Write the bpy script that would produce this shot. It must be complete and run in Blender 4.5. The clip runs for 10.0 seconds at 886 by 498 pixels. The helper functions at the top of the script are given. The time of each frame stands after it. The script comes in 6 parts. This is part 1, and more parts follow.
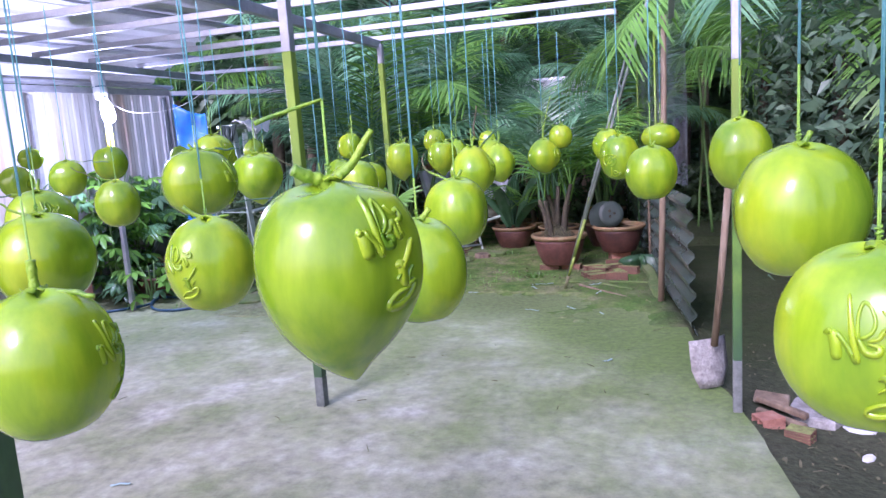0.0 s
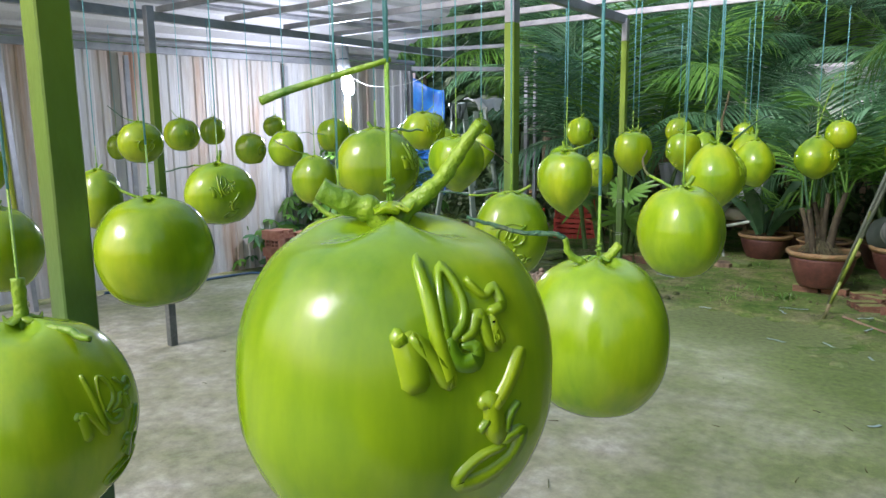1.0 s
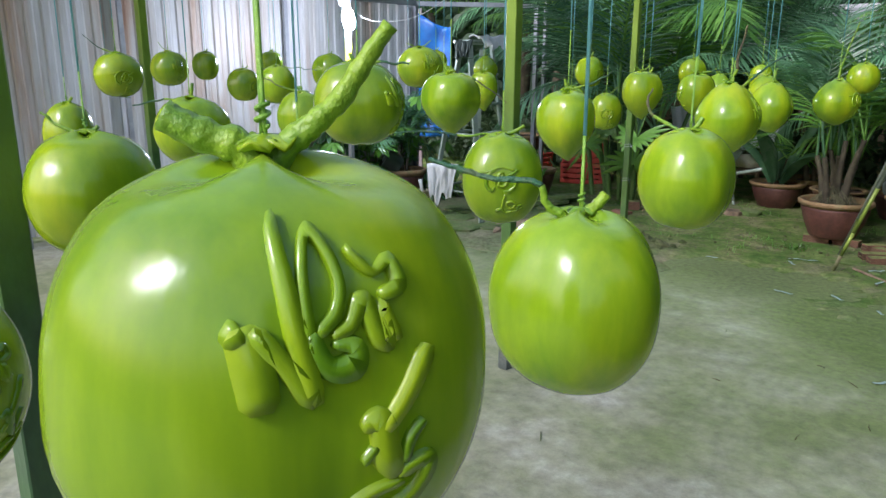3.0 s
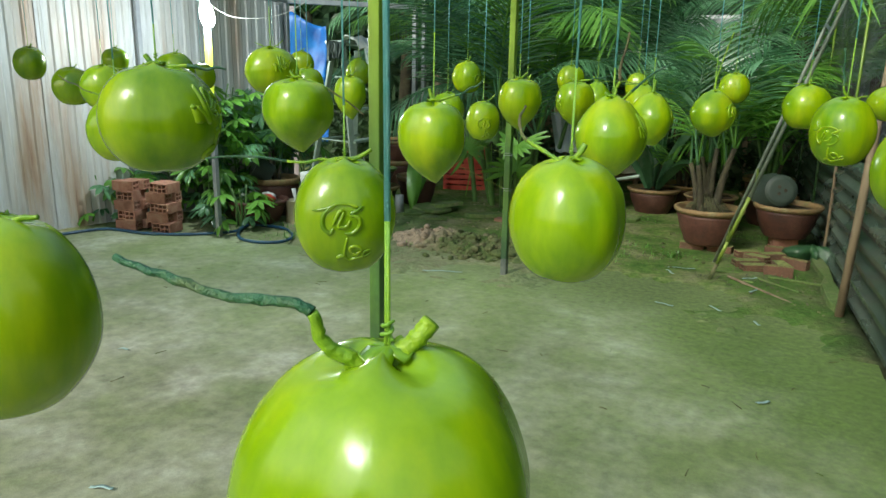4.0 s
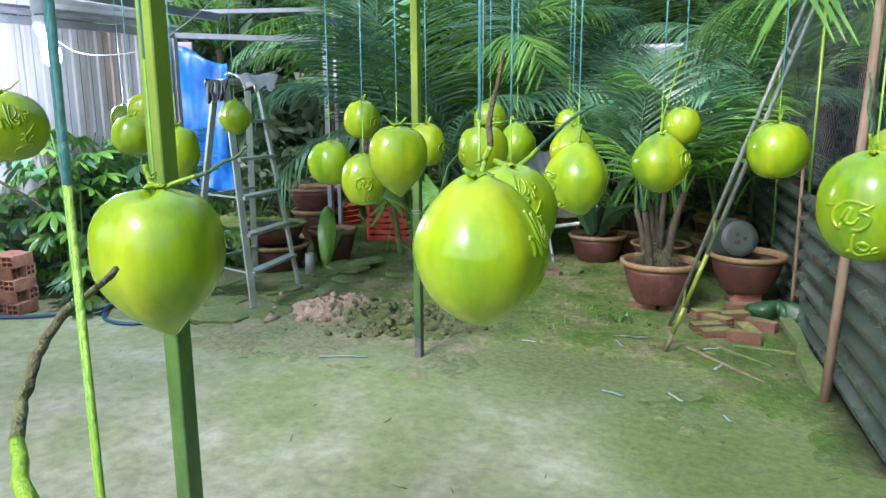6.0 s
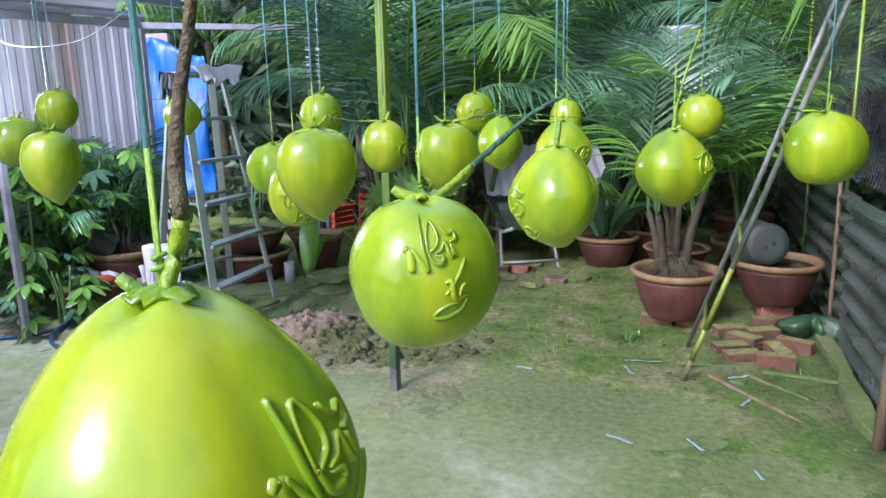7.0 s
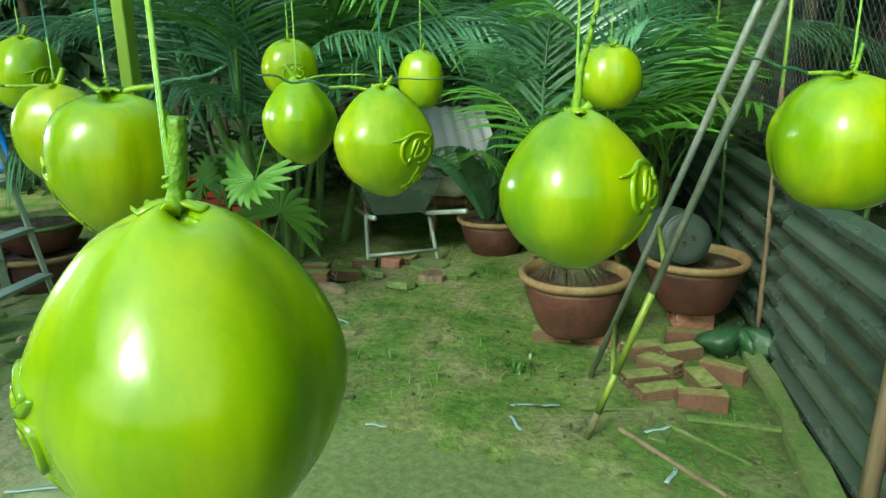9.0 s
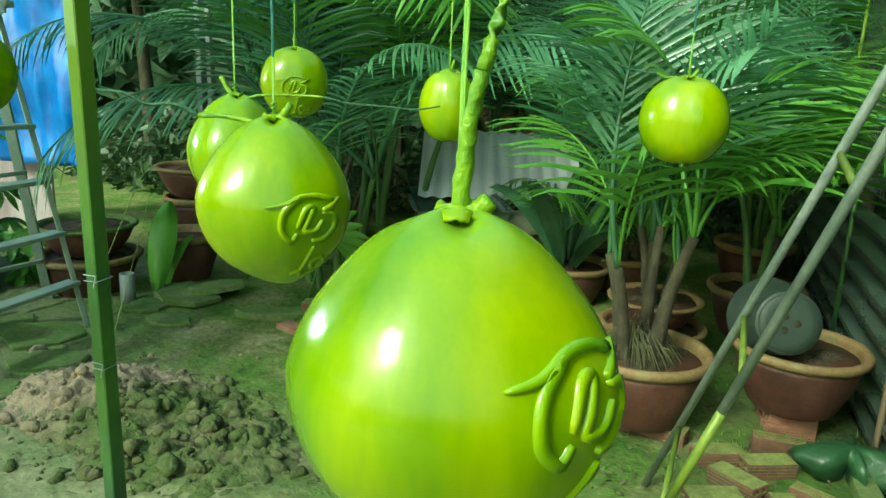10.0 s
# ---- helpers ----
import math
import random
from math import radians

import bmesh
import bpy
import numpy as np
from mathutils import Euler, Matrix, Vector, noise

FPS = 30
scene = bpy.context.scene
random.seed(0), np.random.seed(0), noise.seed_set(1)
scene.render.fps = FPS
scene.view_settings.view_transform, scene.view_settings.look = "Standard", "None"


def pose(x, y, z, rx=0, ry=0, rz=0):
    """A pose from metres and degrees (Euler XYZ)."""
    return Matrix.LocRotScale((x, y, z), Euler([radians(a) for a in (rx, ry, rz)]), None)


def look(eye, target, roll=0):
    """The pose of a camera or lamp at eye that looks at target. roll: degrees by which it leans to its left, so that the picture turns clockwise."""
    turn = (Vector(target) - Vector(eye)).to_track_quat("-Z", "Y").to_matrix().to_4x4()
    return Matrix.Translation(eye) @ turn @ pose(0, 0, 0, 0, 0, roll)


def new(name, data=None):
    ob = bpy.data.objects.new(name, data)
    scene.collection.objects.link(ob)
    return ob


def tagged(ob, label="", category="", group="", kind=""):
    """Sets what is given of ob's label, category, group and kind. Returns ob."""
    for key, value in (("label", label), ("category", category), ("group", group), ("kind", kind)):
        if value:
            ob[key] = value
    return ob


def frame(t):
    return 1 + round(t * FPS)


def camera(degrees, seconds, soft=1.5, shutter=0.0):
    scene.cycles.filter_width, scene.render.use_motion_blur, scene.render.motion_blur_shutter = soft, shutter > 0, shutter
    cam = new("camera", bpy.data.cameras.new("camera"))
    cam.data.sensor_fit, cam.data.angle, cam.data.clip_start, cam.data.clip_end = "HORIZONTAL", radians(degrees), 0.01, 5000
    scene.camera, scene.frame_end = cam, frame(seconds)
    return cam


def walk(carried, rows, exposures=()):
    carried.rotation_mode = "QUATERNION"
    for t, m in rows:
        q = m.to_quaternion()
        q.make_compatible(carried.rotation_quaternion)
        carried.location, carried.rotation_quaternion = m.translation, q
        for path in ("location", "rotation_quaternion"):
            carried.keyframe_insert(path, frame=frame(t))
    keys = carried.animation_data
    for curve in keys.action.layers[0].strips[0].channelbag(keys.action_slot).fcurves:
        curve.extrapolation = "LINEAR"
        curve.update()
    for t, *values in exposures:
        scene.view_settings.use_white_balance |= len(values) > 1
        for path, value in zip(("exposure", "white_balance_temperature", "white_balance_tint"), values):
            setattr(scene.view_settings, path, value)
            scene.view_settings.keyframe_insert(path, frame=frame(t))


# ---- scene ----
cam = camera(64.6, 10.0)
PATH = [
    (0, (2.3669, 0.1712, 1.3305), (1.6989, 2.0323, 1.0308), -3.91),
    (0.5, (2.2899, 0.4267, 1.3392), (1.3079, 2.1461, 1.0577), -4.21),
    (1, (2.2631, 0.6117, 1.3454), (1.0268, 2.1501, 1.0214), -0.60),
    (1.5, (2.2447, 0.6422, 1.3615), (0.9626, 2.1369, 1.0120), -0.72),
    (2, (2.2384, 0.6507, 1.3575), (0.9672, 2.1299, 0.9146), 0.06),
    (3.5, (2.2006, 0.8802, 1.3221), (1.0230, 2.4169, 0.8203), 0.52),
    (4, (2.0985, 1.0825, 1.3478), (1.1201, 2.7606, 0.8717), 1.11),
    (4.5, (2.0602, 1.2991, 1.3569), (1.0674, 2.9910, 0.9672), -1.01),
    (5, (2.0444, 1.5307, 1.3714), (0.9925, 3.1961, 1.0253), -0.04),
    (5.5, (1.9916, 1.7672, 1.3640), (0.9867, 3.4571, 0.9974), 1.03),
    (6, (1.9110, 2.0300, 1.3887), (1.0375, 3.7880, 1.0063), -0.33),
    (7.5, (1.7782, 2.9543, 1.3968), (0.8472, 4.6755, 0.9835), -1.65),
    (8, (1.7100, 3.2495, 1.3935), (0.8351, 4.9969, 0.9678), 0.23),
    (8.5, (1.6580, 3.4962, 1.3821), (0.8968, 5.2846, 0.9109), 0.85),
    (9, (1.6241, 3.7458, 1.3837), (0.9744, 5.5614, 0.8530), -0.92),
    (9.5, (1.6595, 4.0481, 1.3916), (0.8410, 5.8057, 0.9004), 1.07),
    (10, (1.6699, 4.3245, 1.3934), (0.7452, 6.0300, 0.9074), 2.45),
]
walk(cam, [(t, look(*p)) for t, *p in PATH],
     exposures=[(0, 1.26, 5250, 49), (0.5, 1.01, 5650, 23), (1, 0.78, 5950, 21), (2, 0.68, 6200, 21), (3.5, 0.70, 5550, 17), (4, 0.68, 6300, -2), (4.5, 0.76, 6000, -12), (5, 0.88, 5500, 15), (5.5, 1.08, 5350, 32), (6, 1.30, 5600, 22), (7.5, 1.28, 5450, 40), (8, 1.28, 5850, 9), (8.5, 1.18, 6200, -14), (9, 1.13, 6150, -19), (9.5, 1.28, 6500, -29), (10, 1.23, 6400, -29)])
from mathutils.bvhtree import BVHTree

# ---- light ----
world = bpy.data.worlds.new("World")
scene.world = world
world.use_nodes = True
wn = world.node_tree.nodes
sky = wn.new("ShaderNodeTexSky")
sky.sky_type = "NISHITA"
sky.sun_disc = False
sky.sun_elevation = radians(38)
sky.sun_rotation = radians(200)
sky.air_density = 1.6
sky.dust_density = 3.0
wn["Background"].inputs[1].default_value = 0.15
world.node_tree.links.new(sky.outputs[0], wn["Background"].inputs[0])
sun = new("sun", bpy.data.lights.new("sun", "SUN"))
sun.data.energy = 1.7
sun.data.angle = radians(14)
sun.data.color = (1.0, 0.97, 0.92)
sun.matrix_world = look((-1.2, -8, 8.2), (0.8, 2.0, 0))

# ---- materials ----


def material(name, colours, scale=8.0, rough=0.6, metal=0.0, bump=0.1, bump_scale=60.0, detail=6.0, spec=0.5,
             coat=0.0, rand=0.0, stretch=(1, 1, 1), pos=(0.3, 0.7), rough_var=0.1, transl=0.0, mottle=0.0):
    """Mottled procedural surface: colours blended by large noise, fine noise for relief and gloss."""
    m = bpy.data.materials.new(name)
    m.use_nodes = True
    nt = m.node_tree
    n, lk = nt.nodes, nt.links
    bsdf = n["Principled BSDF"]
    tc = n.new("ShaderNodeTexCoord")
    mp = n.new("ShaderNodeMapping")
    mp.inputs["Scale"].default_value = stretch
    lk.new(tc.outputs["Object"], mp.inputs[0])
    oi = n.new("ShaderNodeObjectInfo")
    add = n.new("ShaderNodeVectorMath")
    add.operation = "MULTIPLY_ADD"
    comb = n.new("ShaderNodeCombineXYZ")
    for i in range(3):
        lk.new(oi.outputs["Random"], comb.inputs[i])
    lk.new(comb.outputs[0], add.inputs[0])
    add.inputs[1].default_value = (17, 23, 31)
    lk.new(mp.outputs[0], add.inputs[2])
    big = n.new("ShaderNodeTexNoise")
    big.inputs["Scale"].default_value = scale
    big.inputs["Detail"].default_value = detail
    big.inputs["Roughness"].default_value = 0.6
    lk.new(add.outputs[0], big.inputs["Vector"])
    ramp = n.new("ShaderNodeValToRGB")
    el = ramp.color_ramp.elements
    while len(el) < len(colours):
        el.new(0.5)
    for i, c in enumerate(colours):
        el[i].position = pos[0] + (pos[1] - pos[0]) * i / max(1, len(colours) - 1)
        el[i].color = (*c, 1)
    lk.new(big.outputs[0], ramp.inputs[0])
    fine = n.new("ShaderNodeTexNoise")
    fine.inputs["Scale"].default_value = bump_scale
    fine.inputs["Detail"].default_value = 4
    lk.new(add.outputs[0], fine.inputs["Vector"])
    hsv = n.new("ShaderNodeHueSaturation")
    lk.new(ramp.outputs[0], hsv.inputs["Color"])
    if rand:
        mr = n.new("ShaderNodeMapRange")
        mr.inputs["To Min"].default_value = 1 - rand
        mr.inputs["To Max"].default_value = 1 + rand
        lk.new(oi.outputs["Random"], mr.inputs[0])
        lk.new(mr.outputs[0], hsv.inputs["Value"])
    mix = n.new("ShaderNodeMixRGB")
    mix.blend_type = "MULTIPLY"
    mix.inputs[0].default_value = 0.25
    lk.new(hsv.outputs[0], mix.inputs[1])
    lk.new(fine.outputs[0], mix.inputs[2])
    if mottle:
        mid = n.new("ShaderNodeTexNoise")
        mid.inputs["Scale"].default_value = scale * 6.5
        mid.inputs["Detail"].default_value = 8
        mid.inputs["Roughness"].default_value = 0.7
        lk.new(add.outputs[0], mid.inputs["Vector"])
        mr2 = n.new("ShaderNodeMapRange")
        mr2.inputs["From Min"].default_value = 0.3
        mr2.inputs["From Max"].default_value = 0.7
        mr2.inputs["To Min"].default_value = 1 - mottle
        mr2.inputs["To Max"].default_value = 1 + mottle
        lk.new(mid.outputs[0], mr2.inputs[0])
        mm = n.new("ShaderNodeMixRGB")
        mm.blend_type = "MULTIPLY"
        mm.inputs[0].default_value = 1
        lk.new(mix.outputs[0], mm.inputs[1])
        lk.new(mr2.outputs[0], mm.inputs[2])
        lk.new(mm.outputs[0], bsdf.inputs["Base Color"])
    else:
        lk.new(mix.outputs[0], bsdf.inputs["Base Color"])
    rr = n.new("ShaderNodeMapRange")
    rr.inputs["To Min"].default_value = max(0.02, rough - rough_var)
    rr.inputs["To Max"].default_value = min(1, rough + rough_var)
    lk.new(big.outputs[0], rr.inputs[0])
    lk.new(rr.outputs[0], bsdf.inputs["Roughness"])
    bsdf.inputs["Metallic"].default_value = metal
    bsdf.inputs["Specular IOR Level"].default_value = spec
    bsdf.inputs["Coat Weight"].default_value = coat
    bsdf.inputs["Coat Roughness"].default_value = 0.12
    if bump:
        bp = n.new("ShaderNodeBump")
        bp.inputs["Strength"].default_value = bump
        bp.inputs["Distance"].default_value = 0.01
        lk.new(fine.outputs[0], bp.inputs["Height"])
        lk.new(bp.outputs[0], bsdf.inputs["Normal"])
    if transl:
        tr = n.new("ShaderNodeBsdfTranslucent")
        lk.new(hsv.outputs[0], tr.inputs[0])
        ms = n.new("ShaderNodeMixShader")
        ms.inputs[0].default_value = transl
        lk.new(bsdf.outputs[0], ms.inputs[1])
        lk.new(tr.outputs[0], ms.inputs[2])
        lk.new(ms.outputs[0], n["Material Output"].inputs[0])
    return m


PAINT = material("green_gloss_paint", [(0.10, 0.23, 0.002), (0.22, 0.36, 0.002), (0.36, 0.46, 0.002)], 9, 0.21, bump=0.22,
                 bump_scale=17, spec=0.5, coat=0.0, stretch=(1, 1, 0.22), rand=0.10, rough_var=0.05)
PAINT_DARK = material("green_painted_twig", [(0.07, 0.20, 0.02), (0.20, 0.36, 0.012), (0.30, 0.45, 0.012)], 22, 0.4, bump=0.4, bump_scale=140)
TWIG = material("bare_twig", [(0.05, 0.035, 0.02), (0.12, 0.11, 0.04), (0.1, 0.2, 0.03)], 18, 0.7, bump=0.7, bump_scale=160)
STRING = material("teal_raffia", [(0.12, 0.44, 0.48), (0.30, 0.64, 0.68)], 30, 0.4, bump=0.3, bump_scale=300, transl=0.25)
STRING_GREEN = material("green_soaked_raffia", [(0.12, 0.32, 0.03), (0.28, 0.46, 0.03)], 30, 0.4, bump=0.3, bump_scale=300)
CONCRETE = material("mossy_concrete", [(0.18, 0.21, 0.095), (0.25, 0.265, 0.16), (0.32, 0.325, 0.235), (0.45, 0.445, 0.37)], 2.4, 0.75, bump=0.25, bump_scale=170, detail=15, pos=(0.32, 0.70), mottle=0.34)
SOIL = material("mossy_soil", [(0.065, 0.135, 0.02), (0.12, 0.19, 0.04), (0.185, 0.21, 0.075), (0.27, 0.25, 0.14)], 3.4, 0.95, bump=1.0, bump_scale=36, detail=14, spec=0.2, mottle=0.45, pos=(0.34, 0.66))
CLOD = material("dug_earth", [(0.06, 0.10, 0.022), (0.10, 0.12, 0.045), (0.18, 0.16, 0.09)], 4, 0.95, bump=1.0, bump_scale=60, spec=0.2, mottle=0.4)
POTSOIL = material("potting_soil", [(0.03, 0.028, 0.018), (0.07, 0.055, 0.035), (0.15, 0.12, 0.08)], 20, 0.95, bump=1.0, bump_scale=90, spec=0.2, mottle=0.4)
TWIG_TIP = material("dark_green_twig", [(0.012, 0.06, 0.03), (0.03, 0.12, 0.05), (0.07, 0.12, 0.04)], 25, 0.5, bump=0.7, bump_scale=160)
STEEL = material("galvanised_steel", [(0.32, 0.34, 0.38), (0.48, 0.50, 0.54)], 9, 0.45, 0.6, bump=0.08, bump_scale=120)
STEEL_GREEN = material("green_oversprayed_steel", [(0.04, 0.075, 0.045), (0.045, 0.115, 0.03), (0.075, 0.17, 0.025), (0.13, 0.24, 0.025)], 2.6, 0.36, 0.0, bump=0.08, bump_scale=90, mottle=0.28, stretch=(1, 1, 0.5))
STEEL_FOOT = material("dull_dark_steel", [(0.07, 0.09, 0.08), (0.13, 0.15, 0.14), (0.20, 0.21, 0.20)], 7, 0.5, 0.3, bump=0.15, bump_scale=120, mottle=0.25)
OLIVE = material("olive_painted_pipe", [(0.11, 0.16, 0.035), (0.19, 0.26, 0.035), (0.27, 0.34, 0.04)], 6, 0.45, 0.1, bump=0.1, mottle=0.2)
PIPE = material("grey_green_pipe", [(0.14, 0.19, 0.15), (0.25, 0.29, 0.25), (0.34, 0.37, 0.34)], 6, 0.45, 0.35, bump=0.1, mottle=0.2)
CEMENT = material("dried_cement", [(0.16, 0.15, 0.14), (0.30, 0.29, 0.27), (0.40, 0.39, 0.37)], 12, 0.9, bump=0.7, bump_scale=70, mottle=0.3)
YELLOW = material("yellow_green_paint_and_glow", [(0.42, 0.50, 0.03), (0.55, 0.60, 0.05)], 4, 0.4)
FENCE = material("weathered_grey_sheet", [(0.07, 0.11, 0.085), (0.13, 0.18, 0.145), (0.21, 0.265, 0.225)], 3, 0.27, 0.5, bump=0.08, bump_scale=60, detail=9, mottle=0.15, stretch=(0.3, 1, 1))
WALLSHEET = material("rust_streaked_pale_sheet", [(0.28, 0.13, 0.07), (0.48, 0.36, 0.28), (0.58, 0.56, 0.54), (0.66, 0.67, 0.69)], 2.6, 0.5, 0.1, bump=0.1, stretch=(1, 1, 0.10), pos=(0.28, 0.56), mottle=0.12)
ROOFSHEET = material("white_roof_sheet", [(0.66, 0.66, 0.70), (0.78, 0.78, 0.82)], 1.5, 0.5, 0.1, bump=0.05)
TERRA = material("terracotta", [(0.048, 0.021, 0.015), (0.090, 0.033, 0.023), (0.13, 0.058, 0.040)], 7, 0.6, bump=0.3, bump_scale=70, rand=0.2, mottle=0.25)
TERRA_RIM = material("pale_terracotta_rim", [(0.16, 0.14, 0.05), (0.24, 0.145, 0.065), (0.26, 0.21, 0.10)], 9, 0.7, bump=0.3, mottle=0.25)
BRICK = material("red_brick", [(0.26, 0.11, 0.07), (0.38, 0.18, 0.12), (0.46, 0.27, 0.19)], 14, 0.85, bump=0.4, bump_scale=90, rand=0.2)
BRICK_MOSS = material("mossy_brick", [(0.09, 0.065, 0.035), (0.135, 0.068, 0.042), (0.18, 0.09, 0.055)], 5, 0.9, bump=0.5, bump_scale=90, rand=0.2, mottle=0.25)
WOOD = material("weathered_wood", [(0.10, 0.07, 0.045), (0.22, 0.16, 0.10), (0.30, 0.25, 0.18)], 10, 0.8, bump=0.4, stretch=(1, 1, 0.15))
MOSSBOARD = material("mossy_board", [(0.07, 0.13, 0.025), (0.12, 0.18, 0.045), (0.18, 0.19, 0.09)], 6, 0.9, bump=0.5, mottle=0.3)
# blue raised: the grey-blue haze over the palms is put into the leaf colour
LEAF = material("hazed_palm_leaf", [(0.065, 0.18, 0.075), (0.145, 0.31, 0.15), (0.23, 0.43, 0.25)], 3, 0.26, bump=0.0, rand=0.5, transl=0.42)
LEAF_LIGHT = material("fresh_palm_leaf", [(0.10, 0.27, 0.035), (0.20, 0.42, 0.06)], 3, 0.35, bump=0.0, rand=0.25, transl=0.35)
DRYLEAF = material("dry_leaf_scrap", [(0.05, 0.055, 0.02), (0.10, 0.10, 0.045), (0.17, 0.15, 0.08)], 6, 0.8, bump=0.2)
GREEN_BAG = material("dark_green_sheeting", [(0.02, 0.055, 0.025), (0.04, 0.11, 0.04)], 7, 0.4, bump=0.6, bump_scale=24)
# darker copy of the leaf: the thicket's shade is put into its colour
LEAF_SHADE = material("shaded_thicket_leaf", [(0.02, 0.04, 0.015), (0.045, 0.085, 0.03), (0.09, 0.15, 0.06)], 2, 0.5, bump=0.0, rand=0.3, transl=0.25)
# lighter and bluer than bare leaves: distance haze is put into this colour
LEAF_HAZED = material("hazed_woodland_leaf", [(0.05, 0.11, 0.05), (0.12, 0.21, 0.11), (0.20, 0.31, 0.19)], 2, 0.45, bump=0.0, rand=0.3, transl=0.35)
STALK = material("palm_stalk", [(0.06, 0.15, 0.03), (0.13, 0.22, 0.06)], 9, 0.5, bump=0.2, rand=0.2)
BARK = material("bark", [(0.03, 0.027, 0.015), (0.065, 0.055, 0.032), (0.11, 0.10, 0.055)], 9, 0.9, bump=0.8, bump_scale=40)
PLASTIC_DARK = material("dark_green_plastic", [(0.022, 0.036, 0.028), (0.045, 0.065, 0.05)], 5, 0.55, bump=0.05)
CLOTH = material("white_cloth", [(0.55, 0.56, 0.54), (0.75, 0.76, 0.74)], 8, 0.9, bump=0.4, bump_scale=80, spec=0.2)
TARP = material("blue_tarp", [(0.01, 0.10, 0.42), (0.02, 0.20, 0.62)], 6, 0.4, bump=0.4, bump_scale=12)
HOSE = material("blue_hose", [(0.02, 0.06, 0.12), (0.03, 0.10, 0.18)], 5, 0.35, bump=0.05)
RED = material("red_plastic", [(0.45, 0.05, 0.03), (0.58, 0.08, 0.05)], 4, 0.4, bump=0.05)
TIN = material("tin_can", [(0.42, 0.36, 0.20), (0.55, 0.50, 0.34)], 6, 0.35, 0.5, bump=0.1)
ALU = material("painted_ladder_metal", [(0.26, 0.33, 0.27), (0.40, 0.46, 0.40)], 7, 0.45, 0.3, bump=0.08)
PLASTICBAG = material("clear_wrap", [(0.6, 0.62, 0.66), (0.8, 0.82, 0.86)], 9, 0.25, bump=0.4, bump_scale=40)
STRIP = material("pale_blue_strip", [(0.22, 0.36, 0.34), (0.36, 0.48, 0.48)], 9, 0.4, bump=0.1)
GLASS = bpy.data.materials.new("lit_bulb")
GLASS.use_nodes = True
GLASS.node_tree.nodes["Principled BSDF"].inputs["Emission Color"].default_value = (0.92, 0.97, 1.0, 1)
GLASS.node_tree.nodes["Principled BSDF"].inputs["Emission Strength"].default_value = 60



def overlay_colour(mat, colour, terms, low, high, soft=0.5, patch=1.6, grit=0.5, full=0.55):
    """Second colour over a material (moss, soil, overspray, painted sky sheen): laid where a weighted sum of x, y, z,
    the upward face and noise passes from low to high.
    """
    nt = mat.node_tree
    n, lk = nt.nodes, nt.links
    bsdf = n["Principled BSDF"]
    base = bsdf.inputs["Base Color"].links[0].from_socket
    geo = n.new("ShaderNodeNewGeometry")
    dots = []
    for src, w in (("Position", terms[:3]), ("Normal", (0, 0, terms[3]))):
        v = n.new("ShaderNodeVectorMath")
        v.operation = "DOT_PRODUCT"
        lk.new(geo.outputs[src], v.inputs[0])
        v.inputs[1].default_value = w
        dots.append(v.outputs["Value"])
    ns = n.new("ShaderNodeTexNoise")
    ns.inputs["Scale"].default_value = patch
    ns.inputs["Detail"].default_value = 10
    ns.inputs["Roughness"].default_value = 0.65
    lk.new(geo.outputs["Position"], ns.inputs["Vector"])
    a = n.new("ShaderNodeMath")
    lk.new(dots[0], a.inputs[0])
    lk.new(dots[1], a.inputs[1])
    b = n.new("ShaderNodeMath")
    b.operation = "MULTIPLY_ADD"
    lk.new(ns.outputs[0], b.inputs[0])
    b.inputs[1].default_value = soft
    lk.new(a.outputs[0], b.inputs[2])
    mr = n.new("ShaderNodeMapRange")
    mr.inputs["From Min"].default_value = low
    mr.inputs["From Max"].default_value = high
    lk.new(b.outputs[0], mr.inputs[0])
    tint = n.new("ShaderNodeMixRGB")
    tint.inputs[0].default_value = full
    tint.blend_type = "MIX"
    tint.inputs[2].default_value = (*colour, 1)
    lk.new(base, tint.inputs[1])
    if grit:
        sand = n.new("ShaderNodeTexNoise")
        sand.inputs["Scale"].default_value = 26
        sand.inputs["Detail"].default_value = 12
        sand.inputs["Roughness"].default_value = 0.75
        lk.new(geo.outputs["Position"], sand.inputs["Vector"])
        vary = n.new("ShaderNodeMapRange")
        vary.inputs["From Min"].default_value = 0.33
        vary.inputs["From Max"].default_value = 0.67
        vary.inputs["To Min"].default_value = 1 - grit
        vary.inputs["To Max"].default_value = 1 + grit
        lk.new(sand.outputs[0], vary.inputs[0])
        gm = n.new("ShaderNodeMixRGB")
        gm.blend_type = "MULTIPLY"
        gm.inputs[0].default_value = 1
        gm.inputs[1].default_value = (*colour, 1)
        lk.new(vary.outputs[0], gm.inputs[2])
        lk.new(gm.outputs[0], tint.inputs[2])
    mx = n.new("ShaderNodeMixRGB")
    lk.new(mr.outputs[0], mx.inputs[0])
    lk.new(base, mx.inputs[1])
    lk.new(tint.outputs[0], mx.inputs[2])
    lk.new(mx.outputs[0], bsdf.inputs["Base Color"])


overlay_colour(CONCRETE, (0.15, 0.25, 0.035), (0.12, 0.62, 0, 0), 3.0, 4.7, 2.6, 1.5)
overlay_colour(CONCRETE, (0.09, 0.15, 0.02), (1.0, 0.75, 0, 0), 5.35, 6.15, 1.6, 2.6)
overlay_colour(CONCRETE, (0.075, 0.125, 0.02), (1.0, 0.75, 0, 0), 5.45, 6.25, 1.6, 3.1)
overlay_colour(CONCRETE, (0.14, 0.17, 0.07), (0.0, 1.0, 0, 0), 5.55, 6.1, 1.0, 2.6)
